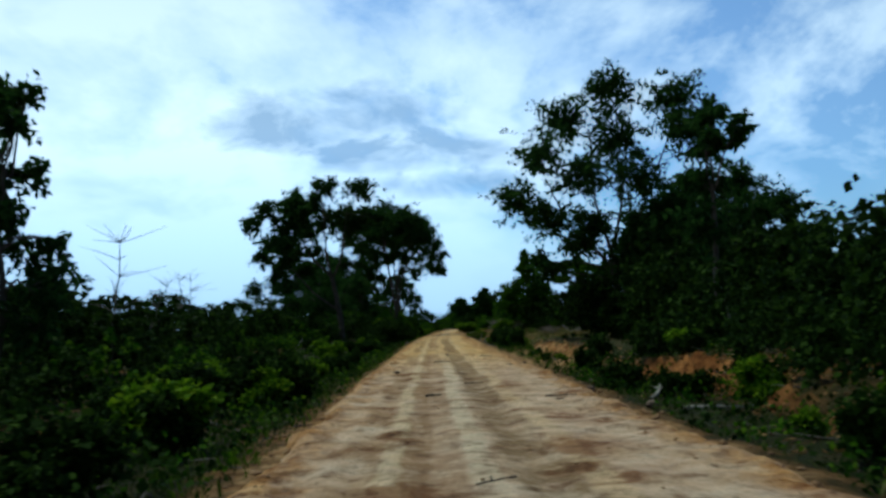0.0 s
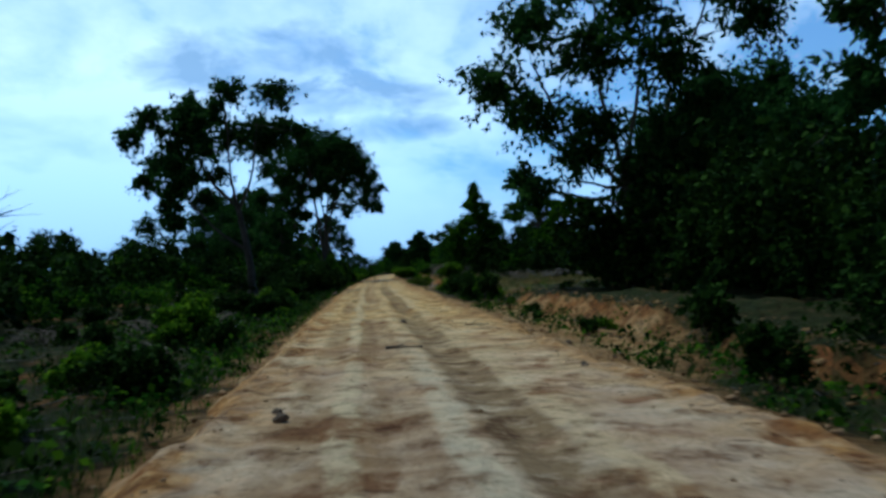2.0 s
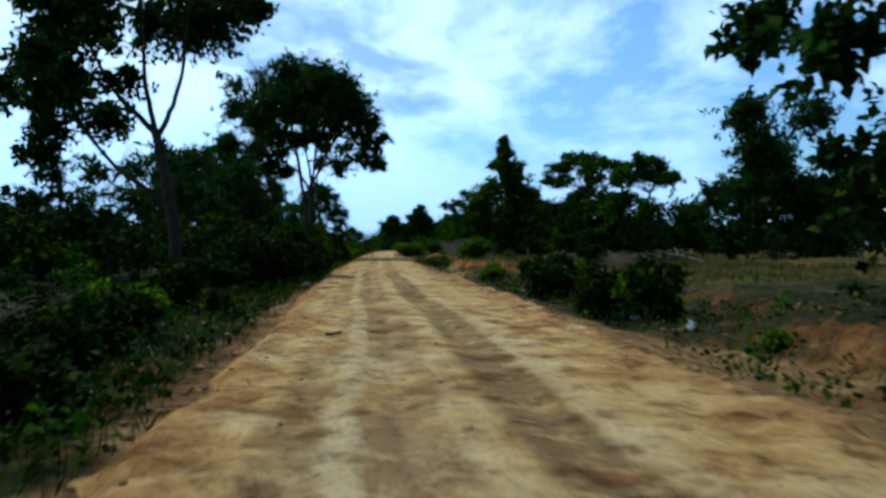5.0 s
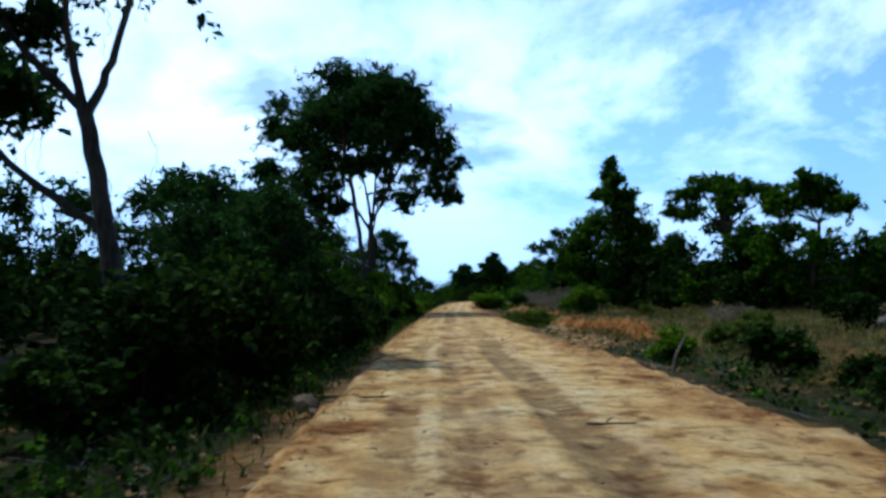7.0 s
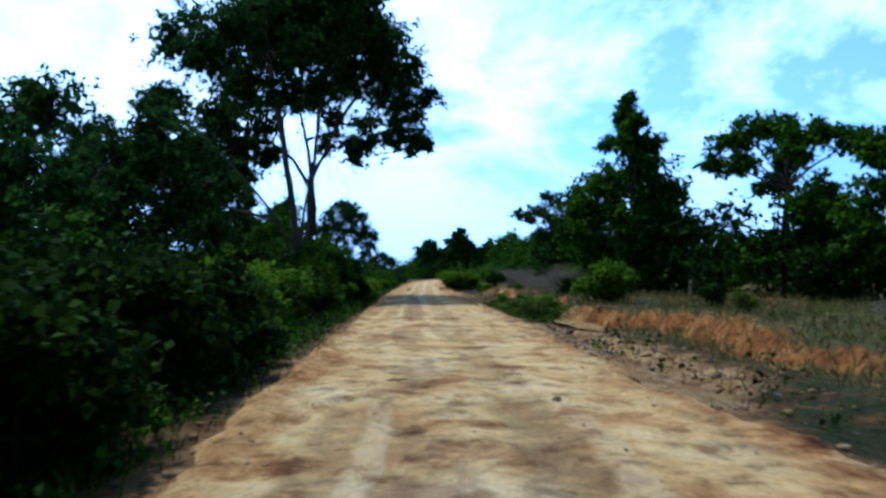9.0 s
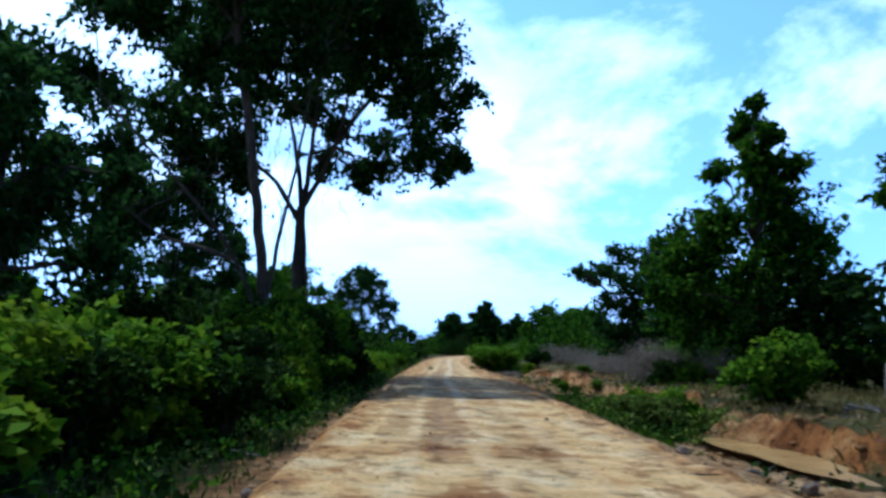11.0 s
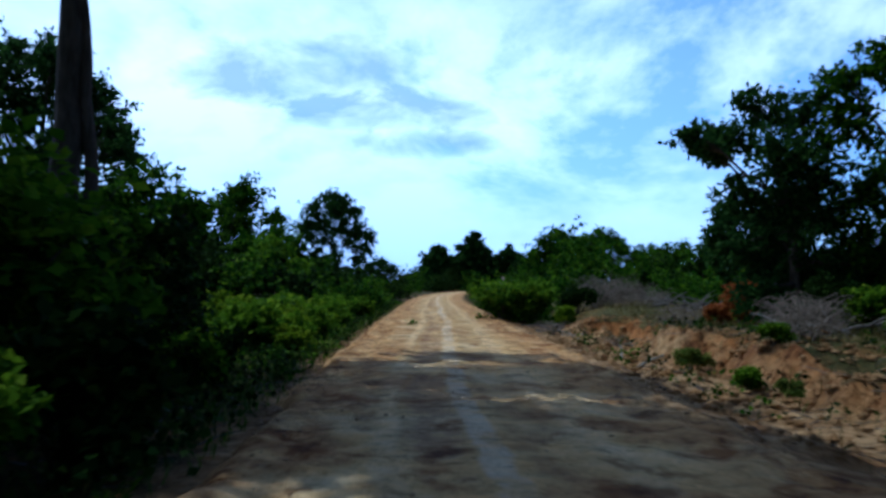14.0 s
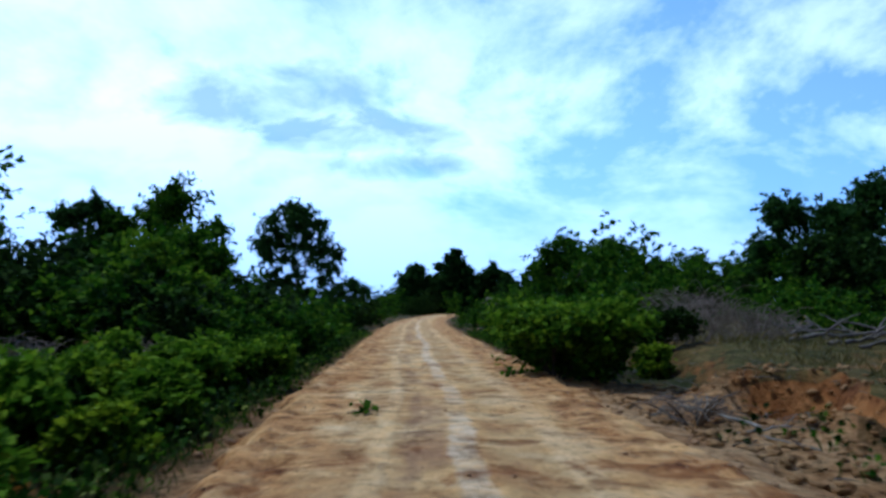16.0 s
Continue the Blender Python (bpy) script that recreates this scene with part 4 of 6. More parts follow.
tree(-30.2, 237, [(-2.2, 10.6, 1.9), (0.2, 11.6, 1.8), (2.0, 9.8, 1.9), (-2.6, 7.6, 2.2), (0.6, 7.6, 2.4), (3.0, 6.4, 2.0), (-1.8, 4.4, 2.4), (1.6, 4.0, 2.4), (-3.4, 2.2, 2.2), (0.4, 1.8, 2.4), (3.6, 2.2, 2.0)], "tall creeper-covered tree beyond the roadside thicket", 0.4, 0.26, seed=44, leaf=0.42, density=1.3, depth=0.4)
tree(-11.8, 196, [(0.0, 4.8, 1.5), (-1.6, 3.8, 1.4), (1.5, 3.9, 1.4), (0.4, 2.4, 1.6)], "small leafy green tree among roadside shrubs", 0.4, 0.14, seed=31, tall=1.1, mat=LEAF_MID)
tree(-8.6, 178, [(0.0, 3.6, 1.2), (-1.2, 2.8, 1.2), (1.0, 2.6, 1.0)], "small leafy green tree among roadside shrubs", 0.4, 0.12, seed=32, mat=LEAF_FRESH, leaf=0.26)
tree(-13.0, 166, [(0.0, 6.0, 1.5), (-1.8, 4.9, 1.6), (1.6, 5.0, 1.4), (0.2, 3.4, 1.8)], "leafy green tree behind the roadside shrubs", 0.4, 0.16, seed=33, mat=LEAF_MID, leaf=0.28)
tree(-48.5, 155, [(-1.1, 7.0, 2.1), (1.5, 6.9, 2.0), (0.5, 4.9, 2.5), (-1.7, 4.4, 2.5), (2.8, 4.1, 1.5)], "rounded dark tree in the far thicket", 0.35, 0.24, seed=29, leaf=0.32)

tree(17.5, 226, [(0.0, 6.9, 1.5), (-1.8, 5.8, 1.6), (1.9, 5.6, 1.7), (0.2, 5.0, 2.0), (-2.8, 4.4, 1.9), (3.0, 4.0, 2.0), (0.0, 2.8, 2.2), (-2.4, 1.8, 1.8), (2.6, 1.6, 1.8)], "rounded green tree behind roadside brush", 0.4, 0.22, seed=41, tall=1.1, leaf=0.34, mat=LEAF_MID, density=1.1)
tree(26.0, 240, [(0.0, 7.4, 1.7), (-2.4, 6.2, 1.7), (2.4, 6.4, 1.9), (4.6, 5.0, 1.8), (-4.2, 4.4, 1.8), (0.4, 4.4, 2.3), (-2.0, 2.4, 2.1), (2.8, 2.4, 2.2), (5.6, 2.6, 1.8)], "wide leafy green tree behind roadside brush", 0.4, 0.24, seed=42, tall=1.1, leaf=0.36, mat=LEAF_MID, density=1.1)
tree(-6.2, 300, [(0.0, 5.4, 1.7), (-2.2, 4.4, 1.8), (2.0, 4.0, 1.6), (-4.4, 3.4, 1.8), (0.0, 2.2, 2.0), (-2.8, 1.8, 1.9)], "low rounded tree where the road bends away", 0.4, 0.2, seed=43, tall=1.1, leaf=0.4, density=1.1)


def wood_tree(seed, tall, label, mat):
    rng = np.random.default_rng(seed)
    lobes = [(rng.uniform(-0.25, 0.25) * tall, tall * rng.uniform(0.35, 0.85), tall * rng.uniform(0.13, 0.2)) for _ in range(9)]
    root = tree(0, -200, lobes, label, 0.4, 0.22, leaf=0.75, density=0.3, mat=mat, seed=seed, twigs=0, far=True)
    return tagged(root, label, "tree", "trees of the far thicket")


# thickets away from the road
WOODS = [wood_tree(60 + k, 8.0, "dark leafy tree in the thicket beyond the verge", LEAF_DARK if k < 3 else LEAF_MID) for k in range(4)]
wood_rng = np.random.default_rng(5)
wood_spots = [[] for _ in WOODS]
for n, y0, y1, x0, x1, s0, s1 in ((14, 60, 130, -60, -26, 0.5, 0.8), (11, 130, 240, -70, -26, 0.6, 1.0), (10, 240, 400, -90, -14, 0.7, 1.1), (9, 35, 60, 20, 45, 0.7, 1.0), (9, 60, 95, 27, 50, 0.7, 1.1), (14, 170, 280, 48, 100, 0.7, 1.1), (12, 150, 210, 22, 40, 0.35, 0.6), (11, 320, 400, 28, 110, 0.8, 1.2)):
    for _ in range(n):
        x, y, s = wood_rng.uniform(x0, x1), wood_rng.uniform(y0, y1), wood_rng.uniform(s0, s1)
        wood_spots[wood_rng.integers(4)].append(Matrix.LocRotScale((x, y, land(x, y)), Euler((0, 0, wood_rng.uniform(0, 6.28))), (s, s, s * wood_rng.uniform(0.9, 1.1))))
for ob, here in zip(WOODS, wood_spots):
    for m in here[1:]:
        copy_thing(ob, m)
    ob.matrix_basis = here[0]


# ---- shrubs ----
def shrub(label, height, width, mat, leaf, seed, count=620, droop=0.2, lobes=7, slim=0.31, fine=1.45, tips=None, heads=22, shoots=4):
    rng = np.random.default_rng(seed)
    root = tagged(new("shrub"), label, "shrub", "shrubs along the road")
    stems = Tubes(3)
    places, outs, sunlit = [], [], []
    for k in range(lobes):
        turn, far = rng.uniform(0, 2 * np.pi), rng.uniform(0.1, 0.42) * width
        c = np.array([math.cos(turn) * far, math.sin(turn) * far, height * rng.uniform(0.22, 0.86)])
        r = rng.choice((0.14, 0.2, 0.27, 0.33)) * min(width, height * 1.3)
        stems.add(bezier((c[0] * 0.15, c[1] * 0.15, -0.15), (c[0] * 0.4, c[1] * 0.4, c[2] * 0.6), c, 5), np.linspace(0.03, 0.01, 5) * height ** 0.5)
        p, o, hubs = spray_points(c, r, rng, int(fine * count) // lobes // 13, 13, 0.045 * height ** 0.5 + 0.03, 0.9)
        for hub in hubs[::24]:
            stems.add(bezier(c, (c + hub) / 2, hub + (0, 0, 0.08 * height), 4), np.linspace(0.010, 0.004, 4))
        places.append(p)
        outs.append(o)
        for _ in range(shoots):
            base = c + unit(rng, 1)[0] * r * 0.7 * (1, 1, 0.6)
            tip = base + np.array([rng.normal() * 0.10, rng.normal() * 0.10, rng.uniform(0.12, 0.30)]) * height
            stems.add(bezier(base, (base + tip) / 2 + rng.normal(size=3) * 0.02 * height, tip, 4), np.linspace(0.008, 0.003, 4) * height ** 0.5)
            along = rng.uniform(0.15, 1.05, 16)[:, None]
            sunlit.append(base + (tip - base) * along + rng.normal(size=(16, 3)) * 0.035 * height ** 0.5)
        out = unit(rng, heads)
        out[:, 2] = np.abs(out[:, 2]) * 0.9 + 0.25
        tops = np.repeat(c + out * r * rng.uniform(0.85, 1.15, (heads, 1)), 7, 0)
        sunlit.append(tops + rng.normal(size=tops.shape) * (0.035 * height ** 0.5 + 0.02))
    places = np.concatenate(places)
    places[:, 2] = np.abs(places[:, 2]) + 0.02
    child("stem", stems.mesh("stem", BARK), root)
    child("foliage", leaf_mesh("foliage", places, leaf, mat, rng, np.concatenate(outs) + (0, 0, 0.3), droop, slim), root)
    # shoot and top leaves take the paler tips colour to imitate sunlight
    sunlit = np.concatenate(sunlit)
    flat = np.column_stack([rng.normal(size=(len(sunlit), 2)), np.full(len(sunlit), 0.25)])
    child("young_leaves", leaf_mesh("young_leaves", sunlit, leaf * 1.05, tips or mat, rng, flat, 0.0, slim * 1.15), root)
    return root


SHRUBS = {
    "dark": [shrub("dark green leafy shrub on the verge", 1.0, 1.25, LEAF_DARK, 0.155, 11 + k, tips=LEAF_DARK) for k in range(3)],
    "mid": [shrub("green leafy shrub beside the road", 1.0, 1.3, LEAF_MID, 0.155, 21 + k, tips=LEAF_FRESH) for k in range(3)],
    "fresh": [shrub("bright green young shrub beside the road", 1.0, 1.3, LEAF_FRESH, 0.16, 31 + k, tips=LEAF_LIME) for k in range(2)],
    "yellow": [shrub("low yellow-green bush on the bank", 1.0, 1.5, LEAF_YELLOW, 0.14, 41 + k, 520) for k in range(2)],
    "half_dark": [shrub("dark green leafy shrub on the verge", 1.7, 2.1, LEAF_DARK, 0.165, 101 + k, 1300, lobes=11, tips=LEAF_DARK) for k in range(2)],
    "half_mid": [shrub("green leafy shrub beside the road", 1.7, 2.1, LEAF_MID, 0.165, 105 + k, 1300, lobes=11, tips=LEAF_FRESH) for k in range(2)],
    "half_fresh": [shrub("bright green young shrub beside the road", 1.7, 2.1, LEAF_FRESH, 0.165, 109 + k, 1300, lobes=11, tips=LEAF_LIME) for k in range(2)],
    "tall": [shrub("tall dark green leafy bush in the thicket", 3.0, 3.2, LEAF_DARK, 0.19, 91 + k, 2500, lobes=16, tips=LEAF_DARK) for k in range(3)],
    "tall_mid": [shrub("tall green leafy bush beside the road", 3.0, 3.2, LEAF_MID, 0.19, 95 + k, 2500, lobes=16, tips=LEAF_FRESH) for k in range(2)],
    "russet": [shrub("dried russet-leaved bush on bare soil", 1.0, 1.2, LEAF_DRY, 0.13, 51, 600)],
}
COARSE = {
    "dark": [shrub("", 2.6, 3.0, LEAF_DARK, 0.28, 61 + k, 390, lobes=9, slim=0.38, fine=0.6, heads=2, shoots=1) for k in range(3)],
    "mid": [shrub("", 2.6, 3.0, LEAF_MID, 0.27, 71 + k, 390, lobes=9, slim=0.38, fine=0.6, heads=2, shoots=1) for k in range(3)],
    "dark_high": [shrub("", 5.0, 5.2, LEAF_DARK, 0.33, 121 + k, 900, lobes=16, slim=0.38, fine=0.6, heads=2, shoots=1) for k in range(2)],
    "mid_high": [shrub("", 5.0, 5.2, LEAF_MID, 0.32, 125 + k, 900, lobes=16, slim=0.38, fine=0.6, heads=2, shoots=1) for k in range(2)],
}
thicket_shapes = {}
for kind, some in COARSE.items():
    thicket_shapes[kind] = []
    for ob in some:
        shape = []
        for c in ob.children:
            if not c.name.startswith("stem"):
                co = np.empty(len(c.data.vertices) * 3, np.float32)
                c.data.vertices.foreach_get("co", co)
                shape.append(co.reshape(-1, 3).copy())
        thicket_shapes[kind].append(np.concatenate(shape))
        for c in (*ob.children, ob):
            bpy.data.objects.remove(c)
spots = {kind: [[] for _ in some] for kind, some in SHRUBS.items()}
thicket_verts = {kind: [] for kind in SHRUBS}
plant_rng = np.random.default_rng(77)


def put_shrub(kind, x, y, h, apart=True):
    """A shrub of height h; apart: a thing of its own, else one of the joined thicket."""
    if apart and h > 2.0:
        kind = "tall" if kind == "dark" else "tall_mid"
    elif apart and h > 1.15 and kind in ("dark", "mid", "fresh"):
        kind = "half_" + kind
    if not apart and kind == "fresh":
        kind = "mid"
    which = plant_rng.integers(len(SHRUBS[kind]))
    high = not apart and h > 3.3
    h = h / (5.0 if high else 2.6 if not apart else 3.0 if kind.startswith("tall") else 1.7 if kind.startswith("half") else 1.0)
    m = Matrix.LocRotScale((x, y, land(x, y) - 0.03), Euler((0, 0, plant_rng.uniform(0, 6.28))), (h * plant_rng.uniform(0.9, 1.25), h * plant_rng.uniform(0.9, 1.25), h))
    if apart:
        spots[kind][which].append(m)
        return
    full = np.array(m)
    some = thicket_shapes[kind + "_high" if high else kind]
    thicket_verts[kind].append(some[plant_rng.integers(len(some))] @ full[:3, :3].T + full[:3, 3])


def plant(n, y0, y1, x0, x1, h0, h1, kinds, apart=True):
    """n shrubs over a stretch of the verge; x is counted from the road's line."""
    for _ in range(n):
        y = plant_rng.uniform(y0, y1)
        x = plant_rng.uniform(x0, x1)
        put_shrub(kinds[plant_rng.integers(len(kinds))], x + float(bend(y)), y, plant_rng.uniform(h0, h1), apart and y < 170)


D, M, F, Y = "dark", "mid", "fresh", "yellow"
# left of the road
plant(40, 5, 35, -7.5, -3.5, 0.5, 0.95, (D, D, M))
plant(18, 35, 56, -10, -3.7, 0.3, 0.6, (D, D, M))
plant(36, 8, 36, -14, -6.4, 0.8, 1.6, (D, D, D, M), False)
plant(24, 36, 56, -18, -10, 0.8, 1.7, (D, D, D, M), False)
plant(70, 10, 90, -34, -11, 1.6, 3.2, (D, D, D, M), False)
plant(24, 32, 56, -24, -12, 2.0, 3.1, (D,), False)
plant(8, 54, 74, -8, -3.8, 0.5, 0.8, (M, D))
plant(22, 54, 77, -10, -3.4, 0.35, 0.9, (D,))
plant(30, 56, 76, -16, -9, 0.8, 1.8, (D, M), False)
plant(38, 75, 99, -6.5, -3.6, 0.8, 1.9, (D,))
plant(7, 100, 106.5, -8.5, -5.5, 0.8, 1.2, (M, D))
plant(76, 76, 122, -24, -8.2, 1.6, 3.4, (D, D, D, M), False)
plant(12, 104, 117, -8, -4.2, 1.2, 1.9, (D, M, M))
plant(14, 113, 143, -5.0, -3.5, 0.7, 1.2, (D, D, M))
plant(22, 121, 144, -10, -5.2, 1.6, 2.8, (D, D, M))
plant(50, 118, 148, -26, -9, 1.8, 3.2, (D, D, M), False)
plant(9, 184, 200, -25, -18, 4.2, 5.4, (D,), False)
plant(34, 143, 170, -6.8, -3.5, 0.65, 1.05, (M, M, F, D))
plant(22, 170, 200, -6.5, -3.4, 0.9, 1.5, (M, M, D, F))
plant(14, 143, 168, -9.5, -4.2, 0.8, 1.15, (M, M, D, F))
plant(16, 172, 190, -6.5, -3.9, 1.5, 2.1, (M, M, D))
plant(10, 146, 162, -5.2, -3.6, 0.7, 1.1, (F, F, M))
plant(20, 172, 200, -12, -6.5, 2.0, 3.2, (D, D, D, M))
plant(50, 172, 205, -30, -6.5, 1.8, 3.8, (D, D, M), False)
plant(44, 146, 174, -34, -13, 1.6, 3.8, (D, D, D, M), False)
plant(70, 195, 340, -40, -3.8, 1.2, 3.2, (M, D), False)
# right of the road
plant(80, 20, 64, 9.5, 28, 1.8, 4.4, (D,), False)
plant(28, 8, 34, 6.6, 11, 0.8, 1.7, (D,), False)
plant(24, 34, 62, 10.5, 14, 1.2, 2.4, (D,), False)
plant(14, 8, 33, 4.6, 7.5, 0.35, 0.8, (D, D, M))
plant(7, 34, 62, 4.4, 6.4, 0.2, 0.35, (D, D, M))
plant(3, 70, 82, 5.6, 8.0, 0.5, 0.8, (M, D))
plant(6, 84, 118, 7.6, 11, 0.5, 0.9, (Y, D))
plant(20, 44, 62, 11, 18, 2.5, 4.2, (D,), False)
plant(30, 48, 66, 14, 26, 4.2, 6.6, (D,), False)
plant(56, 125, 145, 14, 40, 2.6, 5.0, (D, D, M), False)
plant(16, 190, 250, 4.4, 7.5, 1.0, 1.9, (M, M, D), False)
plant(20, 190, 260, -7.5, -3.6, 1.2, 2.4, (M, M, D), False)
plant(60, 122, 156, 15, 50, 1.4, 3.2, (M, F, D), False)
plant(10, 120.5, 129, 4.2, 6.0, 0.4, 0.8, (Y, M))
plant(22, 146, 158, 16, 28, 1.2, 2.6, (D, M), False)
plant(22, 177, 192, 9, 28, 1.2, 2.4, (D, M, M), False)
plant(8, 167, 184, 4.4, 6.8, 1.2, 1.8, (M, M, F))
plant(6, 127, 146, 4.3, 7.4, 0.25, 0.45, (M, Y, M))
plant(10, 134, 150, 9.5, 13, 0.8, 1.9, (D, M))
plant(90, 178, 340, 6.5, 60, 1.2, 3.2, (M, D, M), False)
plant(60, 190, 300, 12, 62, 3.4, 6.4, (M, M, D), False)
plant(40, 330, 372, -30, 60, 3.0, 6.0, (D, D, M), False)

# single bushes that stand out
EARLY_BUSHES = (("dark", 5.5, 65.4, 1.1), ("mid", 5.9, 66.6, 1.1), ("dark", 5.1, 67.8, 1.1), ("dark", 4.9, 73.0, 1.0), ("dark", 5.3, 74.5, 1.1), ("mid", 6.0, 75.5, 1.0), ("mid", -4.8, 61.5, 0.7), ("mid", -5.6, 62.3, 0.7),
                     ("mid", 8.3, 122.8, 1.7), ("mid", 9.0, 123.4, 1.5), ("mid", 4.9, 124.5, 0.8), ("fresh", 5.3, 123.2, 0.75), ("mid", 5.8, 122.3, 0.85), ("yellow", 4.7, 126.6, 0.7), ("yellow", 6.3, 121.6, 0.6))
LATE_BUSHES = (("russet", 11.4, 156.2, 1.5), ("russet", 12.0, 157.2, 1.2), ("russet", 11.0, 157.6, 0.9), ("yellow", 6.2, 145.8, 0.55), ("mid", 3.9, 166.0, 1.75), ("mid", 4.9, 166.6, 1.9), ("dark", 5.4, 168.2, 1.6), ("fresh", 4.5, 168.6, 1.5), ("mid", 4.2, 170.2, 1.4), ("mid", 5.2, 171.0, 1.5), ("fresh", 7.2, 169.4, 0.9), ("dark", 8.6, 172.0, 1.3),
                     ("fresh", -5.6, 103.4, 1.0), ("mid", -4.5, 104.6, 0.7), ("fresh", -6.6, 105.4, 1.3), ("fresh", -5.3, 107.5, 1.15), ("fresh", -6.2, 109.0, 1.5), ("fresh", -5.2, 110.8, 1.1), ("fresh", -4.4, 112.0, 0.7), ("mid", -5.4, 112.4, 1.8), ("fresh", -4.6, 122.6, 1.1), ("dark", -5.3, 121.0, 1.8), ("mid", -5.6, 126.5, 2.3), ("dark", -6.4, 128.0, 2.5), ("dark", -5.6, 130.0, 2.6), ("mid", -5.7, 135.0, 3.2), ("mid", -6.2, 136.5, 3.3), ("fresh", -4.0, 150.6, 0.9), ("mid", -3.8, 152.0, 0.9), ("mid", -4.6, 153.4, 1.1))
MORE_BUSHES = (("dark", 6.6, 84.6, 0.9), ("mid", 5.2, 88.6, 0.8), ("dark", 6.7, 37.2, 1.0), ("mid", -5.0, 41.0, 0.85), ("dark", -4.4, 51.0, 0.7), ("dark", -4.0, 54.0, 0.7))
for kind, x, y, h in EARLY_BUSHES + LATE_BUSHES + MORE_BUSHES:
    put_shrub(kind, x, y, h)
for kind, some in SHRUBS.items():
    for ob, here in zip(some, spots[kind]):
        for m in here[1:]:
            copy_thing(ob, m)
        if here:
            ob.matrix_basis = here[0]
            continue
        for c in (*ob.children, ob):
            bpy.data.objects.remove(c)
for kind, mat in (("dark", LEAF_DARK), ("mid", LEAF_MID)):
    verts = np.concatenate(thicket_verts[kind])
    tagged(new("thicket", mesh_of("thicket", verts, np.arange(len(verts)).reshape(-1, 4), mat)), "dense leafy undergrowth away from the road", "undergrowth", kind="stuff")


# ---- weeds and grass ----
def scatter(n, rng, spans):
    """Points on the land over spans of (weight, y0, y1, x0, x1), x from the road's line."""
    spans = np.array(spans, float)
    pick = rng.choice(len(spans), n, p=spans[:, 0] / spans[:, 0].sum())
    y = spans[pick, 1] + rng.random(n) * (spans[pick, 2] - spans[pick, 1])
    x = spans[pick, 3] + rng.random(n) * (spans[pick, 4] - spans[pick, 3]) + bend(y)
    return np.column_stack([x, y, relief(x, y)])


def weeds(name, label, n, each, leaf, tall, mat, spans, seed, slim=0.42):
    rng = np.random.default_rng(seed)
    spots_at = np.repeat(scatter(n, rng, spans), each, 0)
    size = np.repeat(rng.uniform(0.5, 1.5, n), each)
    lift = rng.uniform(0.02, 1.0, len(spots_at)) * tall * size
    off = rng.normal(size=(len(spots_at), 2)) * (0.07 + 0.2 * tall) * size[:, None]
    places = spots_at + np.column_stack([off, lift])
    out = np.column_stack([off, np.full(len(off), 0.25)])
    tagged(new(name, leaf_mesh(name, places, leaf, mat, rng, out * 2, 0.0, slim)), label, "weeds", kind="stuff")


LEFT_SPANS = [(5, 2, 56, -9, -2.75), (4, 54, 77, -10, -2.8), (5, 76, 125, -7, -2.8), (8, 125, 205, -6, -2.7)]
RIGHT_SPANS = [(2, 2, 34, 3.7, 8.5), (0.5, 34, 60, 3.9, 6.6), (1.2, 60, 95, 4.6, 8), (0.1, 95, 113, 4.2, 6.4), (1.2, 120, 130, 3.7, 6.0), (0.7, 128, 160, 4.2, 12), (2, 172, 205, 3.7, 7)]
weeds("weeds", "low green leafy weeds on the verges", 2600, 11, 0.11, 0.30, LEAF_MID, [(3, 2, 54, -9, -2.75), (0.7, 54, 78, -10, -2.8), (0.8, 78, 100, -7, -2.8), (2, 100, 128, -6, -2.8), (3.5, 140, 205, -6, -2.7), (1.3, 2, 34, 3.7, 8.5), (0.4, 34, 60, 3.9, 6.6), (0.3, 60, 95, 4.6, 8), (0.05, 95, 113, 4.2, 6.4), (1.0, 120, 130, 3.7, 6.0), (0.5, 128, 160, 4.2, 12), (2, 172, 205, 3.7, 7)], 301)
weeds("weeds", "dark low leafy weeds on the verges", 3600, 11, 0.12, 0.34, LEAF_DARK, LEFT_SPANS + RIGHT_SPANS, 302)
weeds("weeds", "fresh yellow-green low weeds on the verges", 900, 10, 0.10, 0.25, LEAF_YELLOW, [(2, 120, 130, 3.8, 6.5), (1, 80, 200, -4, -2.7), (2, 60, 120, 8, 20)], 303)


def grass(name, label, n, tall, mat, spans, seed):
    rng = np.random.default_rng(seed)
    foot = scatter(n, rng, spans)
    lean = rng.normal(size=(n, 2)) * 0.35 * tall
    high = tall * rng.uniform(0.5, 1.4, n)
    turn = rng.uniform(0, np.pi, n)
    wide = np.column_stack([np.cos(turn), np.sin(turn), np.zeros(n)]) * 0.008
    tip = foot + np.column_stack([lean, high])
    mid = foot + np.column_stack([lean * 0.3, high * 0.6])
    verts = np.stack([foot - wide, foot + wide, mid + wide * 0.8, tip], 1)
    tagged(new(name, mesh_of(name, verts.reshape(-1, 3), np.arange(4 * n).reshape(n, 4), mat)), label, "grass", kind="stuff")


grass("grass", "thin green and straw-coloured verge grass", 22000, 0.20, GRASS, LEFT_SPANS + RIGHT_SPANS, 311)
grass("grass", "short dry grass over the open field", 28000, 0.26, STRAW, [(4, 76, 130, 7, 24), (1, 130, 175, 9, 16), (1, 118, 140, 20, 40)], 312)


grass("grass", "fresh green grass along the road's edge", 15000, 0.13, LEAF_MID, [(3, 2, 54, -4.4, -2.45), (0.6, 54, 76, -4.6, -2.45), (1, 76, 92, -4.2, -2.45), (4, 92, 205, -4.2, -2.45), (1, 116, 130, 3.5, 5.0), (1, 168, 205, 3.5, 5.2)], 313)


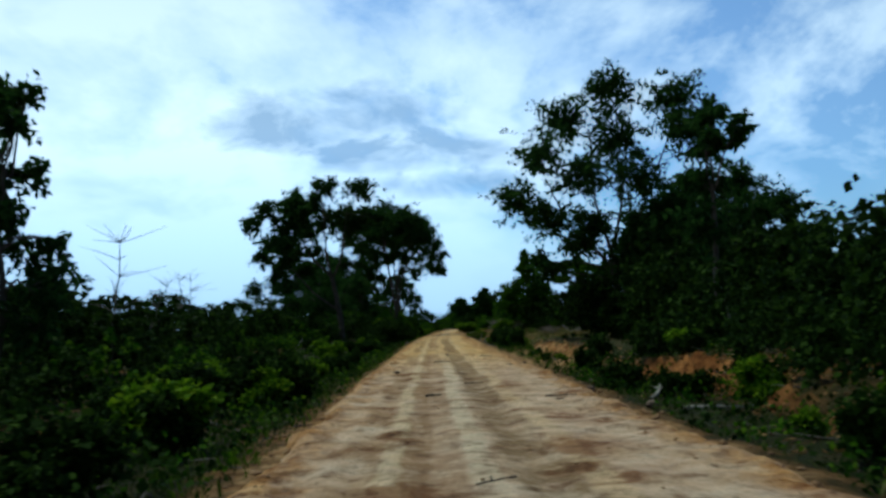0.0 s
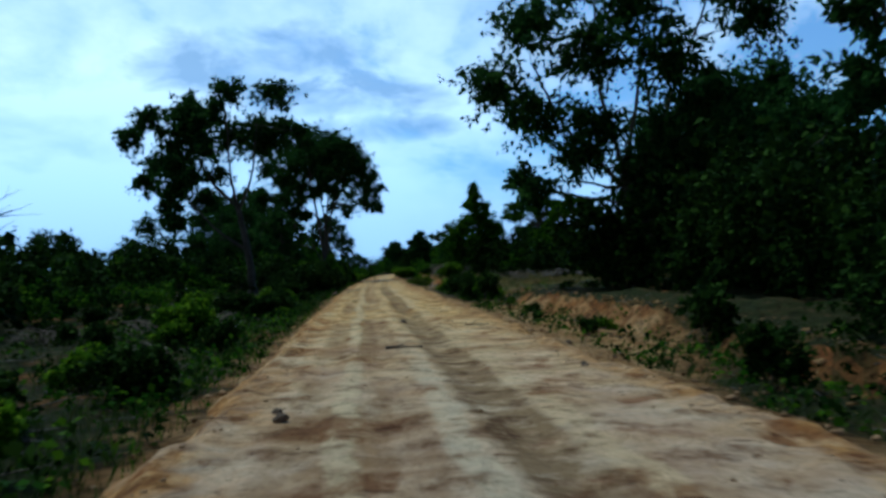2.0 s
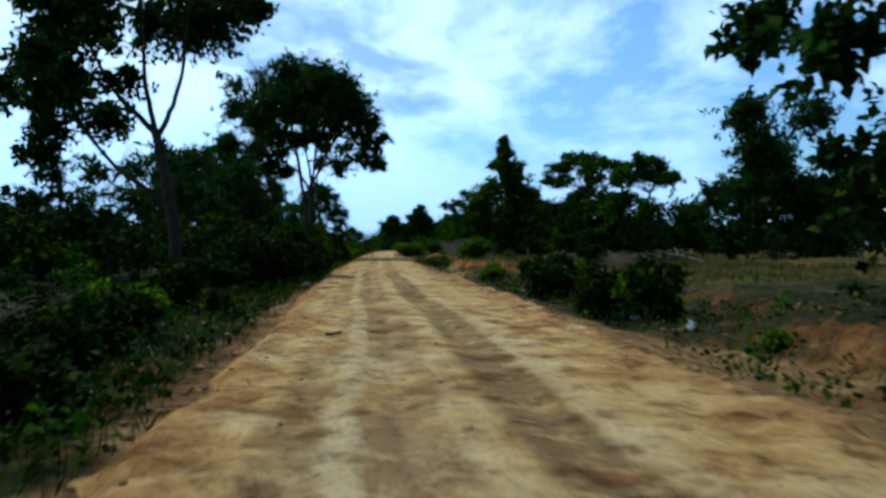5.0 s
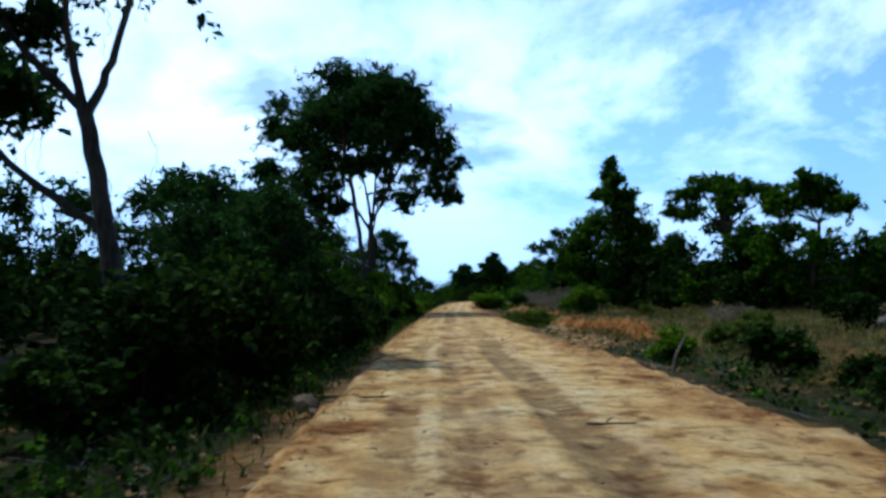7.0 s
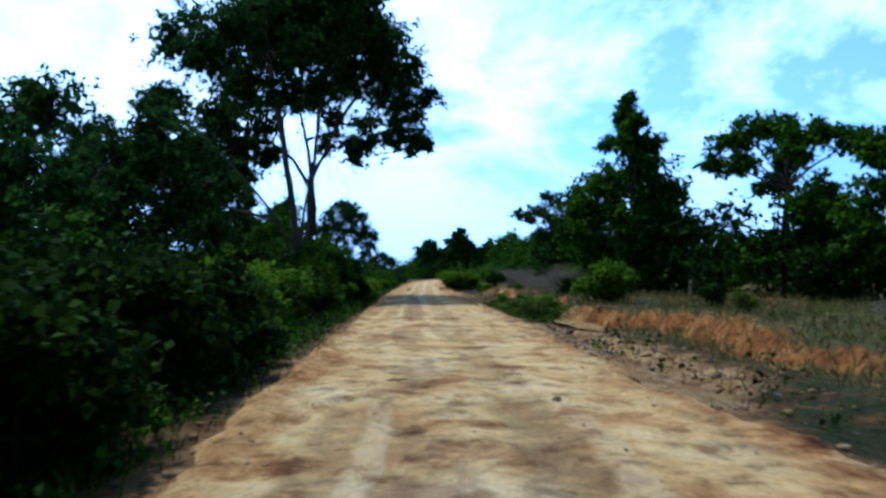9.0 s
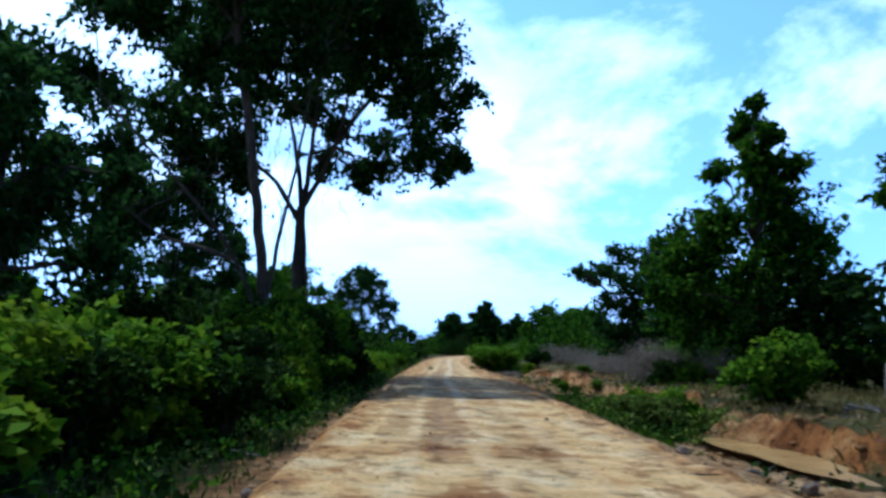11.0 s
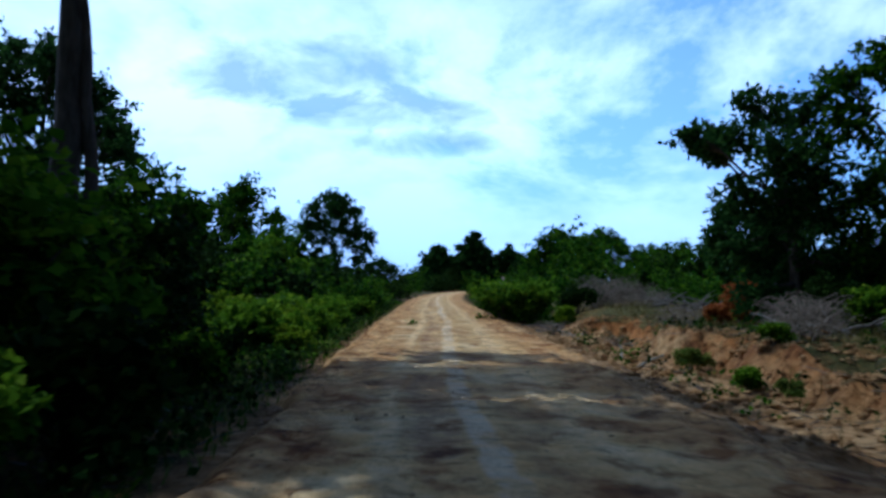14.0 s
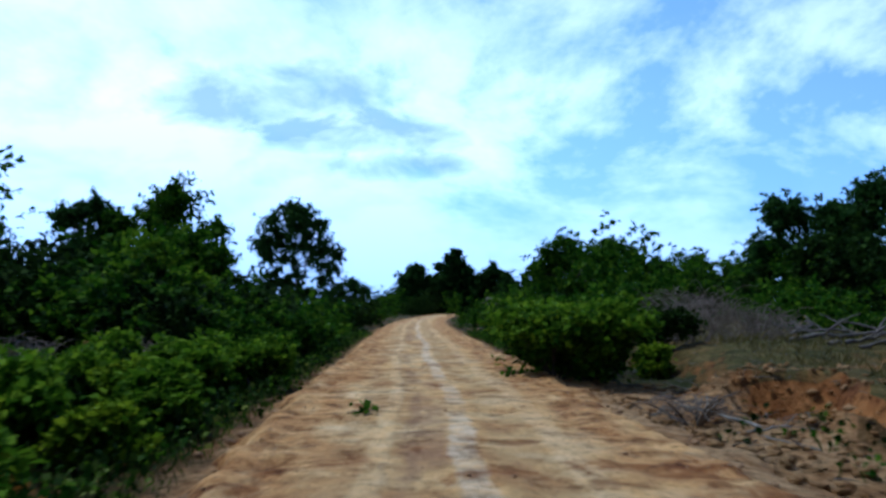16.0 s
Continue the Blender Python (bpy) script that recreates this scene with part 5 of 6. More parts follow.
# ---- dead wood ----
def dead_bush(x, y, high, wide, seed, label="grey leafless brush of dead tangled twigs", strands=150, rise=1.0):
    rng = np.random.default_rng(seed)
    root = tagged(new("dead_bush"), label, "dead bush", "dead bushes")
    root.location = (x, y, land(x, y))
    tangle, stem = Tubes(3), Tubes(6)
    for _ in range(7):
        a = rng.uniform(0, 6.28)
        tip = np.array([math.cos(a) * wide * 0.35, math.sin(a) * wide * 0.35, high * rng.uniform(0.5, 0.9)])
        stem.add(bezier((tip[0] * 0.2, tip[1] * 0.2, -0.1), tip * (0.5, 0.5, 0.7), tip, 6), np.linspace(0.035, 0.012, 6))
    for _ in range(strands):
        a, b = rng.uniform(0, 6.28), rng.uniform(0, 6.28)
        far = wide * 0.5 * rng.uniform(0.1, 1.0) ** 0.6
        start = np.array([math.cos(a) * far * 0.6, math.sin(a) * far * 0.6, high * rng.uniform(0.0, 0.75)])
        end = start + np.array([math.cos(b) * wide * 0.24, math.sin(b) * wide * 0.24, high * rng.uniform(-0.35, 0.35)])
        end[2] = max(0.03, end[2])
        peak = (start + end) / 2 + (0, 0, high * rng.uniform(0.05, 0.45) * rise)
        tangle.add(bezier(start, peak, end, 6), np.linspace(0.012, 0.005, 6))
    child("stem", stem.mesh("stem", BRUSH), root)
    child("twig_tangle", tangle.mesh("twig_tangle", BRUSH), root)
    return root


BANK_BRUSH = ((9.6, 139.6, 2.0, 4.0, 620), (11.8, 137.8, 1.8, 3.0, 320), (10.4, 129.0, 0.8, 1.8, 110), (9.5, 147.0, 1.2, 3.0, 220), (8.4, 144.6, 0.9, 2.6, 160), (10.6, 160.0, 1.0, 3.0, 180), (10.8, 175.4, 2.0, 4.4, 420), (13.6, 176.5, 1.6, 4.0, 320), (20.0, 205.0, 2.4, 6.0, 240), (15.0, 190.0, 2.0, 5.0, 220))
VERGE_BRUSH = ((-7.2, 46.0, 0.5, 2.4, 100), (-6.0, 50.0, 0.45, 2.0, 90), (-8.6, 42.0, 0.5, 2.6, 100), (-5.2, 37.6, 0.35, 1.6, 70), (-7.6, 171.0, 1.2, 3.2, 200), (-11.0, 164.5, 1.2, 3.6, 220), (-8.2, 164.2, 0.9, 2.6, 140), (-9.8, 168.0, 1.1, 3.6, 220), (-12.0, 166.0, 1.3, 3.2, 180), (12.0, 104.0, 0.9, 3.0, 140), (16.0, 98.0, 0.9, 3.4, 140), (10.5, 84.0, 0.8, 2.6, 120), (5.0, 159.7, 0.5, 2.4, 90), (-8.0, 63.0, 0.6, 2.4, 110), (-10.5, 66.0, 0.8, 2.8, 120), (-9.0, 57.0, 0.5, 2.2, 90), (-6.2, 58.6, 0.45, 1.8, 80), (-7.4, 67.5, 0.6, 2.2, 100), (6.6, 154.2, 0.35, 1.6, 60), (11.0, 138.0, 1.4, 2.6, 200))
for n, (x, y, high, wide, strands) in enumerate(BANK_BRUSH + VERGE_BRUSH):
    dead_bush(x, y, high, wide, 400 + n, strands=strands)


def fallen_branch(name, x, y, turn, length, thick, seed, label, mat=None, lift=0.0, forks=3, crook=0.12):
    """A bent branch lying on the land, with stubs of side branches."""
    rng = np.random.default_rng(seed)
    along = np.array([math.cos(turn), math.sin(turn), 0.0])
    side = np.array([-along[1], along[0], 0.0])
    s = np.linspace(-0.5, 0.5, 9)
    line = s[:, None] * along * length + np.cumsum(rng.normal(size=9))[:, None] * side * crook * length * 0.25
    ground_z = np.array([land(x + p[0], y + p[1]) for p in line])
    on_road = (line[:, 0] + x > -2.3) & (line[:, 0] + x < 3.2)
    ground_z = np.where(on_road, 0.01, ground_z)
    base = ground_z.mean()
    line[:, 2] = ground_z - base + thick * 0.8 + lift * (s + 0.5)
    root = tagged(new(name), label, "branch", "fallen branches")
    root.location = (x, y, base)
    body = Tubes(8)
    body.add(line, thick * np.linspace(1.0, 0.55, 9) * rng.uniform(0.85, 1.15, 9))
    child("stem", body.mesh("stem", mat or DEADWOOD), root)
    if forks:
        for k in range(forks):
            at = line[rng.integers(2, 8)]
            tip = at + along * length * rng.uniform(0.1, 0.3) + side * length * rng.uniform(-0.3, 0.3) + (0, 0, length * rng.uniform(0.0, 0.2))
            twig = Tubes(6)
            twig.add(bezier(at, (at + tip) / 2 + (0, 0, 0.05 * length), tip, 5), thick * np.linspace(0.6, 0.2, 5))
            child("side_branch", twig.mesh("side_branch", mat or DEADWOOD), root)
    return root


PALE_LABEL, LOG_LABEL, STICK_LABEL = "pale weathered branch lying on the verge", "grey fallen log among cut brush", "dark dry stick lying on the road"
NEAR_BRANCHES = ((-7.7, 54.5, 1.9, 1.1, 0.07, 0.7, True), (-5.0, 47.5, 0.4, 0.9, 0.03, 0.1, True), (5.9, 18.3, 0.1, 1.4, 0.06, 0.0, True), (5.0, 19.8, 1.2, 0.9, 0.05, 0.25, True), (5.1, 148.3, 1.4, 0.45, 0.035, 0.35, True), (5.4, 146.5, 0.3, 0.7, 0.045, 0.25, True), (-8.4, 58.2, 1.9, 1.0, 0.06, 0.7, True), (-10.7, 66.9, 1.2, 1.6, 0.08, 0.9, True), (-6.6, 64.0, 0.3, 1.3, 0.06, 0.1, True))
FAR_BRANCHES = ((-4.9, 69.2, 0.2, 1.1, 0.03, 0.15, True), (-6.0, 60.0, 2.6, 0.8, 0.03, 0.1, True), (5.2, 159.2, 2.3, 1.5, 0.03, 0.3, True), (4.7, 160.4, 0.9, 0.9, 0.022, 0.2, True), (5.7, 158.4, 0.2, 1.0, 0.024, 0.1, True), (6.9, 161.4, 1.0, 0.9, 0.04, 0.4, True), (5.3, 156.6, 2.9, 0.7, 0.018, 0.1, True), (-5.2, 57.5, 0.8, 0.7, 0.03, 0.05, True), (9.4, 146.0, 3.0, 2.4, 0.05, 0.3, True), (-6.8, 120.2, 1.5, 1.3, 0.03, 0.9, True))
for n, (x, y, turn, length, thick, lift, pale) in enumerate(NEAR_BRANCHES + FAR_BRANCHES):
    fallen_branch("fallen_branch", x, y, turn, length, thick, 500 + n, PALE_LABEL, BARK_PALE if pale else None, lift, 2)
for n, (x, y, turn, length, thick, lift) in enumerate(((15.5, 95.5, 0.15, 3.6, 0.24, 0.3), (17.2, 95.0, 2.5, 2.4, 0.14, 0.7), (14.0, 96.2, 2.2, 2.4, 0.08, 0.9), (13.8, 171.4, 0.1, 3.4, 0.08, 0.3), (14.6, 172.2, 2.9, 3.0, 0.06, 0.5), (14.2, 170.8, 0.4, 2.6, 0.08, 0.2), (15.4, 171.2, 2.7, 3.0, 0.05, 0.6), (13.2, 172.6, 0.7, 2.2, 0.05, 0.7), (15.0, 170.4, 0.2, 2.4, 0.06, 0.3), (12.8, 171.8, 2.3, 1.8, 0.04, 0.5), (16.2, 171.8, 0.5, 2.4, 0.05, 0.5), (9.9, 120.6, 0.3, 1.8, 0.08, 0.15), (10.4, 121.2, 2.7, 1.6, 0.07, 0.3), (9.6, 121.4, 0.9, 1.3, 0.06, 0.3), (11.0, 120.4, 0.1, 2.0, 0.09, 0.1), (14.2, 166.0, 0.4, 2.0, 0.05, 0.3), (10.6, 146.6, 0.2, 2.6, 0.07, 0.5))):
    fallen_branch("fallen_log", x, y, turn, length, thick, 540 + n, LOG_LABEL, None, lift, 3, 0.06)
for n, (x, y, turn, length, thick) in enumerate(((0.75, 8.3, 0.8, 0.55, 0.022), (2.6, 17.6, 0.1, 0.6, 0.02), (0.2, 34.7, 0.08, 0.66, 0.035), (-1.32, 59.25, 1.0, 0.36, 0.03), (0.05, 18.4, 0.4, 0.36, 0.03), (2.5, 16.9, 0.0, 0.2, 0.015), (0.8, 74.5, 0.05, 0.55, 0.016), (-2.1, 77.2, 0.4, 0.6, 0.016), (-1.9, 13.5, 0.7, 0.3, 0.015), (1.0, 22.0, 0.2, 0.5, 0.016), (2.2, 40.5, 0.1, 0.6, 0.018), (-1.0, 95.0, 0.6, 0.35, 0.015), (2.4, 110.0, 0.2, 0.4, 0.015), (-1.5, 128.0, 1.0, 0.3, 0.014))):
    fallen_branch("stick", x, y, turn, length, thick, 570 + n, STICK_LABEL, BARK, 0.0, 1, 0.05)


def bare_tree(x, y, high, girth, seed, label, lean=0.0, mat=None, twigs=16):
    rng = np.random.default_rng(seed)
    root = tagged(new("dead_tree"), label, "dead tree")
    root.location = (x, y, land(x, y))
    trunk, boughs = Tubes(7), Tubes(5)
    line = bezier((0, 0, -0.2), (lean * 0.3, 0, high * 0.5), (lean, rng.normal() * 0.3, high), 9)
    line[1:, :2] += rng.normal(size=(8, 2)) * 0.05
    trunk.add(line, np.linspace(girth, girth * 0.25, 9))
    for _ in range(twigs):
        at = line[rng.integers(3, 9)]
        tip = at + np.array([rng.normal(), rng.normal(), rng.uniform(0.1, 1.0)]) * high * 0.16
        boughs.add(bezier(at, (at + tip) / 2 + rng.normal(size=3) * 0.08, tip, 5), np.linspace(girth * 0.3, 0.006, 5))
    child("trunk", trunk.mesh("trunk", mat or DEADWOOD), root)
    if twigs:
        child("branchwork", boughs.mesh("branchwork", mat or DEADWOOD), root)


bare_tree(-12.3, 33.0, 5.2, 0.06, 601, "thin grey leafless sapling in the scrub", 0.3, twigs=34)
bare_tree(-14.5, 50.0, 4.6, 0.06, 602, "thin grey leafless sapling in the scrub", -0.4, twigs=30)
bare_tree(-17.0, 58.0, 5.0, 0.06, 603, "thin grey leafless sapling in the scrub", 0.6, twigs=30)
bare_tree(-13.0, 38.0, 3.6, 0.05, 604, "thin grey leafless sapling in the scrub", 1.4, twigs=24)
bare_tree(12.3, 35.8, 3.4, 0.075, 605, "pale broken trunk leaning at the wood's edge", -0.7, BARK_PALE, 0)
bare_tree(-6.9, 123.5, 2.6, 0.035, 607, "thin grey bare stem among roadside shrubs", 0.2, twigs=3)

# a leaning stake at the road's edge and a dark stump post in the field
for x, y, high, lean, girth, label in ((3.6, 82.6, 0.75, 0.3, 0.03, "short leaning wooden stake beside the road"), (14.2, 128.0, 1.1, 0.05, 0.09, "dark weathered stump post in the field")):
    stake = Tubes(8)
    stake.add([(0, 0, -0.15), (lean * 0.4, 0, high * 0.5), (lean, 0, high), (lean * 1.02, 0, high + 0.01)], [girth, girth * 0.95, girth * 0.85, 0.004])
    ob = tagged(new("stake", stake.mesh("stake", DEADWOOD)), label, "stake")
    ob.location = (x, y, land(x, y))


# ---- stones and clods ----
def lump(seed, rough=0.42):
    bm = bmesh.new()
    bmesh.ops.create_icosphere(bm, subdivisions=2, radius=1.0)
    rng = np.random.default_rng(seed)
    shift = Vector(rng.uniform(-20, 20, 3))
    for v in bm.verts:
        v.co *= 1 + rough * noise.noise(v.co * 1.4 + shift) + rough * 0.5 * noise.noise(v.co * 3.1 + shift)
        v.co.z *= 0.7
    mesh = bpy.data.meshes.new("stone")
    bm.to_mesh(mesh)
    bm.free()
    return mesh


def clod_material():
    mat, nodes, links, shader = material("dry_earth_clod", 0.95, 0.1)
    tone = ramp(nodes, links, noisy(nodes, links, 3.0, 6, 0.65), [(0.3, (0.22, 0.13, 0.065)), (0.55, (0.40, 0.25, 0.13)), (0.8, (0.52, 0.37, 0.22))])
    links.new(tone, shader.inputs["Base Color"])
    bump(nodes, links, shader, noisy(nodes, links, 18.0, 6, 0.7), 0.8, 0.02)
    return mat


def stone_material():
    mat, nodes, links, shader = material("rough_stone", 0.9, 0.2)
    tone = ramp(nodes, links, noisy(nodes, links, 5.0, 6, 0.65), [(0.3, (0.085, 0.06, 0.042)), (0.7, (0.25, 0.185, 0.13))])
    links.new(tone, shader.inputs["Base Color"])
    bump(nodes, links, shader, noisy(nodes, links, 22.0, 6, 0.7), 0.8, 0.02)
    return mat


CLOD, STONE = clod_material(), stone_material()
LUMPS = [lump(700 + k) for k in range(4)]
for mesh in LUMPS:
    mesh.materials.append(STONE)
stone_rng = np.random.default_rng(9)
STONE_AT = [(-1.22, 27.5, 0.08), (-1.3, 28.0, 0.05), (0.4, 42.1, 0.09), (-3.0, 77.2, 0.2), (-3.2, 77.9, 0.13), (-2.8, 76.6, 0.1), (3.4, 24.5, 0.10), (3.7, 20.6, 0.12), (4.4, 17.6, 0.16), (3.6, 36.5, 0.09), (2.6, 31.0, 0.07), (-2.3, 62.0, 0.09), (-2.6, 108.4, 0.10), (3.5, 114.5, 0.13), (4.3, 113.4, 0.2), (4.8, 112.6, 0.16), (4.2, 140.5, 0.07), (4.9, 141.4, 0.09), (5.3, 140.2, 0.07), (4.6, 152.4, 0.08), (5.2, 153.2, 0.07), (0.9, 93.0, 0.06), (-1.0, 86.0, 0.05), (1.6, 117.5, 0.05)]
for n, (x, y, r) in enumerate(STONE_AT):
    ob = tagged(new("stone", LUMPS[n % 4]), "dark rough stone half sunk in the dirt", "stone", "loose stones along the road")
    z = 0.01 if -2.3 < x < 3.1 else land(x, y)
    ob.matrix_basis = Matrix.LocRotScale((x, y, z + r * 0.35), Euler(stone_rng.uniform(0, 6.28, 3) * (0.1, 0.1, 1)), (r, r * stone_rng.uniform(0.7, 1.1), r))


def clods(n, seed):
    """Loose earth lumps on the road and along its ragged edges."""
    rng = np.random.default_rng(seed)
    ico = np.array([(1, 0, 0), (-1, 0, 0), (0, 1, 0), (0, -1, 0), (0, 0, 1), (0, 0, -0.6), (0.6, 0.6, 0.55), (-0.6, 0.6, 0.55), (-0.6, -0.6, 0.55), (0.6, -0.6, 0.55)])
    tri = np.array([(4, 6, 7), (4, 7, 8), (4, 8, 9), (4, 9, 6), (6, 0, 2), (6, 2, 7), (7, 2, 1), (7, 1, 8), (8, 1, 3), (8, 3, 9), (9, 3, 0), (9, 0, 6), (5, 2, 0), (5, 1, 2), (5, 3, 1), (5, 0, 3)])
    y = rng.uniform(2, 200, n)
    kind = rng.random(n)
    s = np.where(kind < 0.36, rng.normal(0.05, 0.06, n), np.where(kind < 0.74, rng.normal(0.95, 0.065, n), rng.random(n)))
    u = left_edge(y) + s * (right_edge(y) - left_edge(y))
    inside = (s > 0.05) & (s < 0.95)
    z = np.where(inside, road_height(np.clip(s, 0, 1), y), np.maximum(relief(u + bend(y), y), -0.3))
    r = np.where(inside, 0.006 + 0.022 * rng.random(n) ** 2, 0.012 + 0.06 * rng.random(n) ** 2.5)
    shape = ico[None] * rng.uniform(0.65, 1.25, (n, 10, 1)) * r[:, None, None] * np.stack([rng.uniform(0.8, 1.5, n), rng.uniform(0.7, 1.2, n), rng.uniform(0.6, 0.9, n)], 1)[:, None]
    verts = shape + np.column_stack([u + bend(y), y, z + r * 0.25])[:, None]
    faces = tri[None] + 10 * np.arange(n)[:, None, None]
    tagged(new("clods", mesh_of("clods", verts.reshape(-1, 3), faces.reshape(-1, 3), CLOD)), "loose earth clods along the road's edges", "clods", kind="stuff")


clods(5500, 12)


def rubble(n, seed, mat, spans, label, size=1.0):
    """Fallen soil lumps at the foot and on the face of the cut bank and over cleared ground."""
    rng = np.random.default_rng(seed)
    ico = np.array([(1, 0, 0), (-1, 0, 0), (0, 1, 0), (0, -1, 0), (0, 0, 1), (0, 0, -0.6), (0.6, 0.6, 0.55), (-0.6, 0.6, 0.55), (-0.6, -0.6, 0.55), (0.6, -0.6, 0.55)])
    tri = np.array([(4, 6, 7), (4, 7, 8), (4, 8, 9), (4, 9, 6), (6, 0, 2), (6, 2, 7), (7, 2, 1), (7, 1, 8), (8, 1, 3), (8, 3, 9), (9, 3, 0), (9, 0, 6), (5, 2, 0), (5, 1, 2), (5, 3, 1), (5, 0, 3)])
    at = scatter(n, rng, spans)
    r = (0.015 + 0.085 * rng.random(n) ** 3) * size
    shape = ico[None] * rng.uniform(0.5, 1.4, (n, 10, 1)) * r[:, None, None] * np.stack([rng.uniform(0.8, 1.5, n), rng.uniform(0.8, 1.4, n), rng.uniform(0.5, 0.9, n)], 1)[:, None]
    verts = shape + (at + np.column_stack([0 * r, 0 * r, r * 0.2]))[:, None]
    faces = tri[None] + 10 * np.arange(n)[:, None, None]
    tagged(new("rubble", mesh_of("rubble", verts.reshape(-1, 3), faces.reshape(-1, 3), mat)), label, "rubble", kind="stuff")


rubble(8500, 15, GROUND, [(4, 94, 134, 4.2, 9.0), (12, 134, 166, 3.6, 9.5), (3, 8, 60, 4.2, 8.6), (3, 54, 78, -10, -3), (1, 60, 94, 5, 9)], "crumbled reddish soil lumps below the cut bank")
rubble(420, 18, GROUND, [(1, 138, 160, 4.0, 7.6)], "large broken lumps of turned earth beside the road", 1.7)
rubble(700, 17, STONE, [(3, 101, 108, 3.5, 5.6), (1, 86, 92, 4.8, 6.4), (1, 139, 143, 3.7, 5.2)], "grey-brown stones and clods heaped at the road's edge", 0.55)


def litter(n, seed):
    """Small dead twigs strewn over the verges."""
    rng = np.random.default_rng(seed)
    at = scatter(n, rng, [(6, 52, 78, -11, -2.9), (3, 2, 52, -8, -2.8), (5, 94, 172, 3.9, 10), (4, 5, 94, 4.2, 9), (1, 100, 150, -4.5, -2.8)])
    sticks = Tubes(3)
    for p in at:
        turn, long = rng.uniform(0, 6.28), 0.12 + 0.7 * rng.random() ** 2
        way = np.array([math.cos(turn), math.sin(turn), rng.uniform(-0.05, 0.35)]) * long
        side = np.array([-way[1], way[0], 0]) * rng.uniform(-0.2, 0.2)
        sticks.add([p + (0, 0, 0.015), p + way * 0.5 + side + (0, 0, 0.02), p + way + (0, 0, 0.02)], np.array([1.0, 0.8, 0.4]) * rng.uniform(0.006, 0.016))
    tagged(new("litter", sticks.mesh("litter", DEADWOOD)), "small grey dead twigs strewn over the verges", "twigs", kind="stuff")


litter(2600, 16)


# ---- muddy water in the ditch ----
def water_material():
    mat, nodes, links, shader = material("muddy_water", 0.22, 0.25)
    tone = ramp(nodes, links, noisy(nodes, links, 1.2, 4), [(0.3, (0.34, 0.20, 0.06)), (0.7, (0.46, 0.29, 0.10))])
    links.new(tone, shader.inputs["Base Color"])
    return mat


WATER = water_material()
for x, y, wide, long, z in ((6.15, 117.4, 0.75, 3.7, -0.47), (6.0, 65.6, 0.6, 1.6, -0.36)):
    a = np.linspace(0, 2 * np.pi, 40, endpoint=False)
    ragged = 1 + 0.16 * np.sin(3 * a + 1) + 0.08 * np.sin(7 * a)
    rim = np.column_stack([x + wide * ragged * np.cos(a), y + long * ragged * np.sin(a), np.full(40, z)])
    verts = np.vstack([rim, [(x, y, z)]])
    tagged(new("water", mesh_of("water", verts, [(k, (k + 1) % 40, 40) for k in range(40)], WATER)), "shallow ochre muddy water in the ditch", "puddle", kind="structure")


